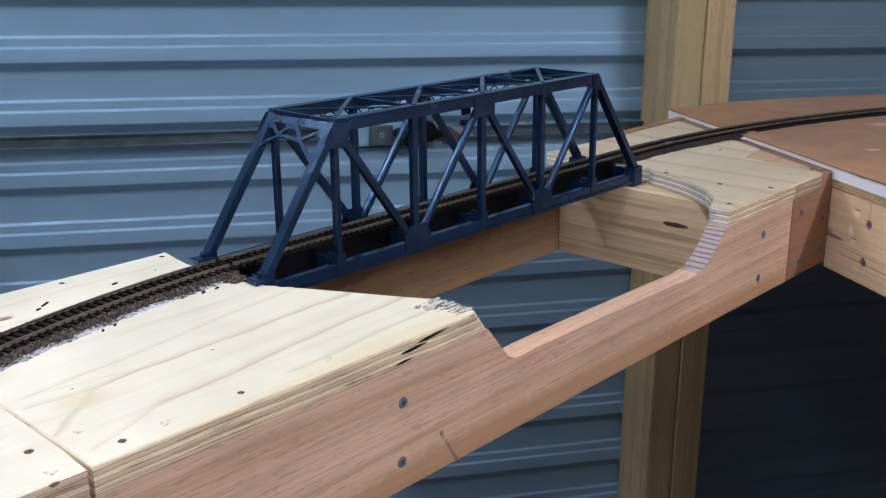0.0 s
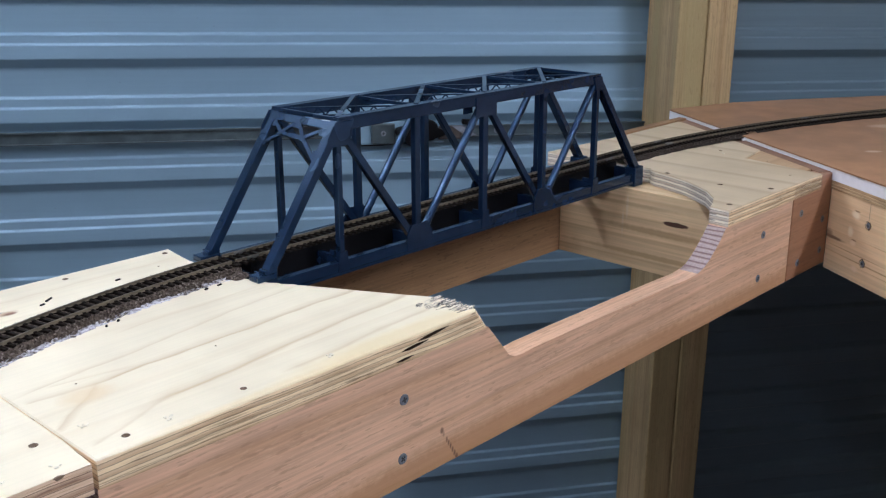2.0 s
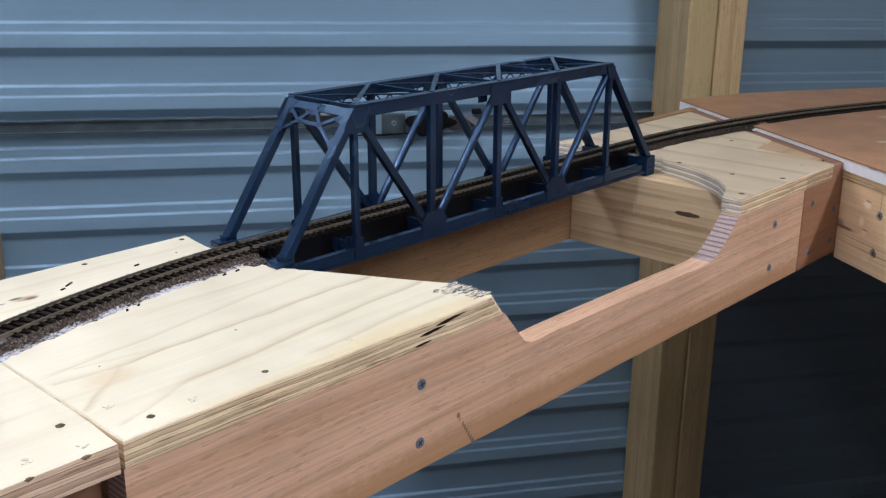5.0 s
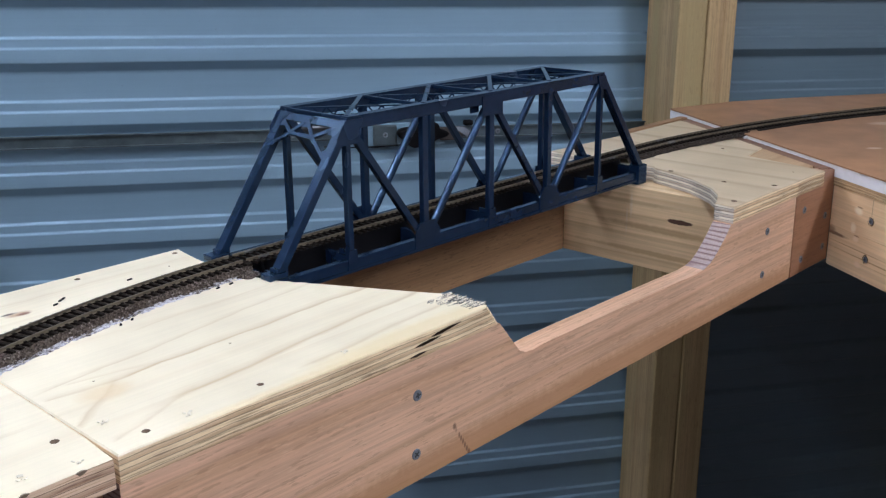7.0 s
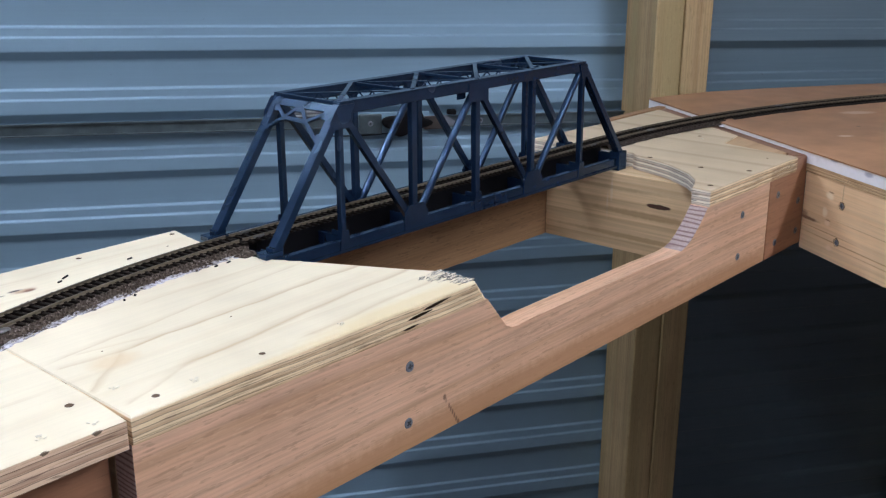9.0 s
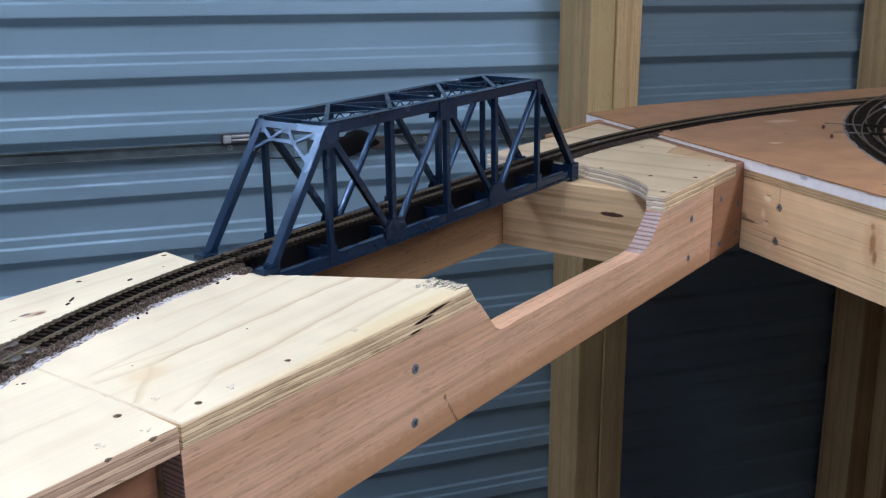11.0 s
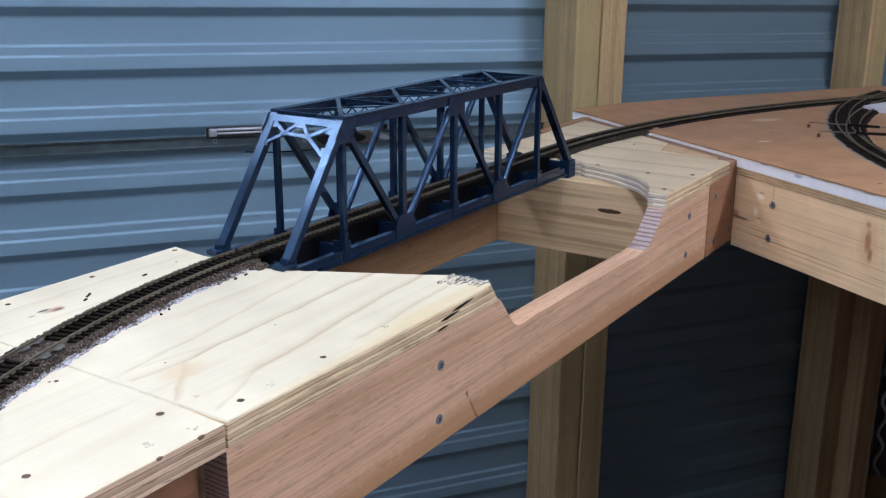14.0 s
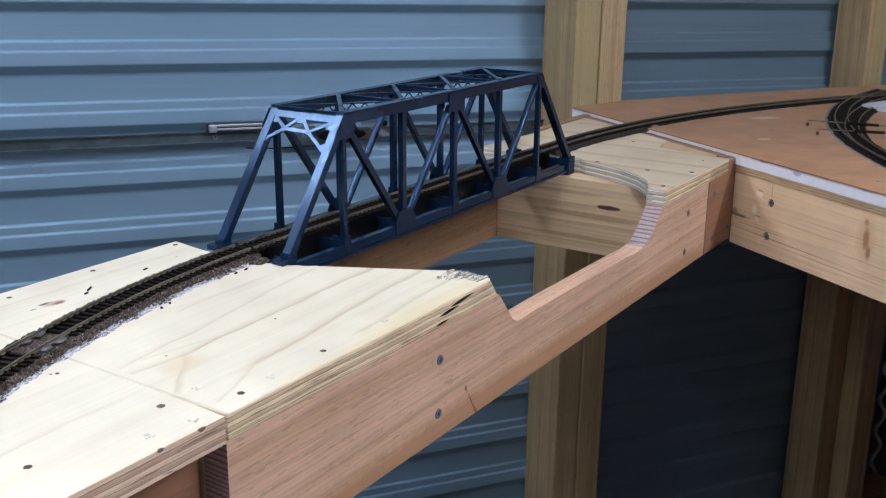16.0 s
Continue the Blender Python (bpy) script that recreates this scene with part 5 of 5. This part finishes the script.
        nrm = Vector((-down.z, 0, down.x)).normalized()
        if nrm.z < 0:
            nrm = -nrm
        def at(s, t):
            return top + down * t + Vector((0, V1 + (V0 - V1) * s, 0)) + nrm * 0.002
        bm = bmesh.new()
        bar(bm, at(0, 0.02), at(1, 0.02), 0.0062, 0.003, nrm)
        if a == 6:
            # the far portal is a plain cross piece with small corner plates
            bar(bm, at(0, 0.08), at(1, 0.08), 0.0040, 0.0022, nrm)
            for s0, s1 in ((0.0, 0.16), (1.0, 0.84)):
                bar(bm, at(s0, 0.20), at(s1, 0.08), 0.0040, 0.0020, nrm, 0.001)
            part("portal", bm, NAVY, br)
            continue
        for p, q in (((0.04, 0.03), (0.27, 0.115)), ((0.46, 0.02), (0.27, 0.115)), ((0.27, 0.115), (0.64, 0.12)), ((0.46, 0.02), (0.64, 0.12)), ((0.64, 0.12), (0.97, 0.03)), ((0.27, 0.115), (0.0, 0.215)), ((0.64, 0.12), (0.99, 0.245))):
            bar(bm, at(*p), at(*q), 0.0030, 0.0022, nrm, 0.001)
        for s, t, w in ((0.46, 0.035, 0.010), (0.27, 0.115, 0.005), (0.64, 0.12, 0.005), (0.94, 0.05, 0.012), (0.05, 0.05, 0.010), (0.05, 0.19, 0.006), (0.95, 0.205, 0.008)):
            c = at(s, t)
            bar(bm, c - Vector((0, w / 2, 0)), c + Vector((0, w / 2, 0)), w * 0.9, 0.0016, nrm)
        part("portal", bm, NAVY, br)
    # floor: beams across, stringers under the rails, flat bracing
    for k in range(7):
        u = min(max(U[k], U[0] + 0.006), U[6] - 0.004)
        bm = bmesh.new()
        bar(bm, (u, V0, 1.0935), (u, V1, 1.0935), 0.0046, 0.0135)
        for s, e in ((V0, 1), (V1, -1)):
            upright(bm, [(u - 0.0008, 1.0865), (u + 0.0008, 1.0865), (u + 0.0008, 1.104), (u - 0.0008, 1.104)], min(s, s + e * 0.012), max(s, s + e * 0.012))
        part("floor_beam", bm, NAVY, br)
    # stringers deep and black: the shade below the track is put into their colour
    for v in (0.6035, 0.6255):
        bm = bmesh.new()
        bar(bm, (U[0] + 0.016, v, 1.0953), (U[6] - 0.002, v, 1.0953), 0.0035, 0.0195)
        part("stringer", bm, BLACK, br, "stringer under the rails, blackened for the shade there")
    for k in range(6):
        bm = bmesh.new()
        bar(bm, (U[k] + 0.004, V0, 1.0862), (U[k + 1] - 0.004, V1, 1.0862), 0.006, 0.0014)
        bar(bm, (U[k] + 0.004, V1, 1.0876), (U[k + 1] - 0.004, V0, 1.0876), 0.006, 0.0014)
        part("floor_brace", bm, NAVY, br)
    return br


truss_bridge()


# ---------------------------------------------------------------- door lock
def door_lock():
    y = DOOR_Y - 0.0165
    lk = thing("door_lock", "galvanised lock bar with black handle across the roller door", "lock", SHELL)
    def rail(x0, x1, z0, z1):
        # a shallow channel, open to the front
        section = [(y, z0), (y - 0.008, z0), (y - 0.008, z0 + 0.0018), (y - 0.004, z0 + 0.0018), (y - 0.004, z1 - 0.0018), (y - 0.008, z1 - 0.0018), (y - 0.008, z1), (y, z1)]
        bm = bmesh.new()
        a, b = ([bm.verts.new((x, p, q)) for p, q in section] for x in (x0, x1))
        bm.faces.new(a)
        bm.faces.new(list(reversed(b)))
        for i in range(8):
            bm.faces.new((a[i], b[i], b[(i + 1) % 8], a[(i + 1) % 8]))
        bmesh.ops.recalc_face_normals(bm, faces=bm.faces[:])
        part("bar", bm, GALV, lk)
    rail(-0.50, 0.085, 1.0455, 1.0635)
    rail(0.262, 0.5655, 1.0430, 1.0605)
    part("backplate", box(bmesh.new(), 0.104, 0.236, y - 0.003, y, 1.034, 1.068, 0.001), DOOR_STEEL, lk)
    part("bracket", box(bmesh.new(), 0.124, 0.160, y - 0.010, y - 0.003, 1.035, 1.066, 0.002), GALV, lk, "galvanised bracket")
    part("latch_plate", box(bmesh.new(), 0.228, 0.263, y - 0.008, y, 1.040, 1.0605, 0.0015), LATCH, lk, "dark rust-tinged latch plate")
    bm = upright(bmesh.new(), [(0.248, 1.0605), (0.262, 1.0615), (0.287, 1.046), (0.270, 1.0445)], y - 0.0098, y - 0.0083)
    part("slanted_plate", bm, STEEL, lk)
    part("clip", box(bmesh.new(), 0.264, 0.278, y - 0.014, y - 0.002, 1.0625, 1.0705, 0.002), BLACK, lk)
    # lobed black turning handle
    bm = bmesh.new()
    rim = []
    for i in range(40):
        a = 2 * math.pi * i / 40
        r = 1 + 0.17 * math.cos(4 * a + 0.5) + 0.05 * math.cos(7 * a)
        rim.append((0.196 + 0.034 * r * math.cos(a) + 0.006 * math.sin(a), 1.054 + 0.0175 * r * math.sin(a)))
    upright(bm, rim, y - 0.030, y - 0.012)
    bmesh.ops.bevel(bm, geom=[e for e in bm.edges if abs(e.verts[0].co.y - e.verts[1].co.y) < 1e-5], offset=0.003, segments=2, affect="EDGES", profile=0.6)
    smooth(part("handle", bm, BLACK, lk, "black lobed handle"), 60)
    bm = bmesh.new()
    bmesh.ops.create_cone(bm, cap_ends=True, segments=20, radius1=0.015, radius2=0.013, depth=0.012, matrix=pose(0.196, y - 0.007, 1.054, 90, 0, 0))
    smooth(part("boss", bm, BLACK, lk), 50)
    x0, x1 = -0.004, 0.075
    bolt = part("bolt", box(bmesh.new(), x0 - 0.002, x0 + 0.010, y - 0.016, y - 0.004, 1.0625, 1.0745, 0.002), CHROME, lk, "bright zinc bolt")
    part("rod", box(bmesh.new(), x0 + 0.010, x1, y - 0.014, y - 0.009, 1.0700, 1.0745, 0.0015), CHROME, bolt)
    part("rod", box(bmesh.new(), x0 + 0.010, x1, y - 0.013, y - 0.008, 1.0650, 1.0685, 0.0012), CHROME, bolt)
    part("keeper", box(bmesh.new(), x0 - 0.005, x1 + 0.008, y - 0.0105, y - 0.0045, 1.0610, 1.0770, 0.001), DARK_STEEL, bolt, "dark steel keeper")
    for x, z in ((0.0045, 1.0545), (0.142, 1.0515), (0.32, 1.0515)):
        screw(lk, pose(x, y - 0.0105 if 0.1 < x < 0.23 else y - 0.0045, z, 90, 0, 0))
    bm = bmesh.new()
    pts = [(0.05, 1.036), (0.09, 1.0335), (0.13, 1.0332), (0.18, 1.036), (0.22, 1.04)]
    for p, q in zip(pts, pts[1:]):
        bar(bm, (p[0], y - 0.006, p[1]), (q[0], y - 0.006, q[1]), 0.0018, 0.0018, (0, 1, 0), 0.0004)
    part("cable", bm, BLACK, lk)


door_lock()
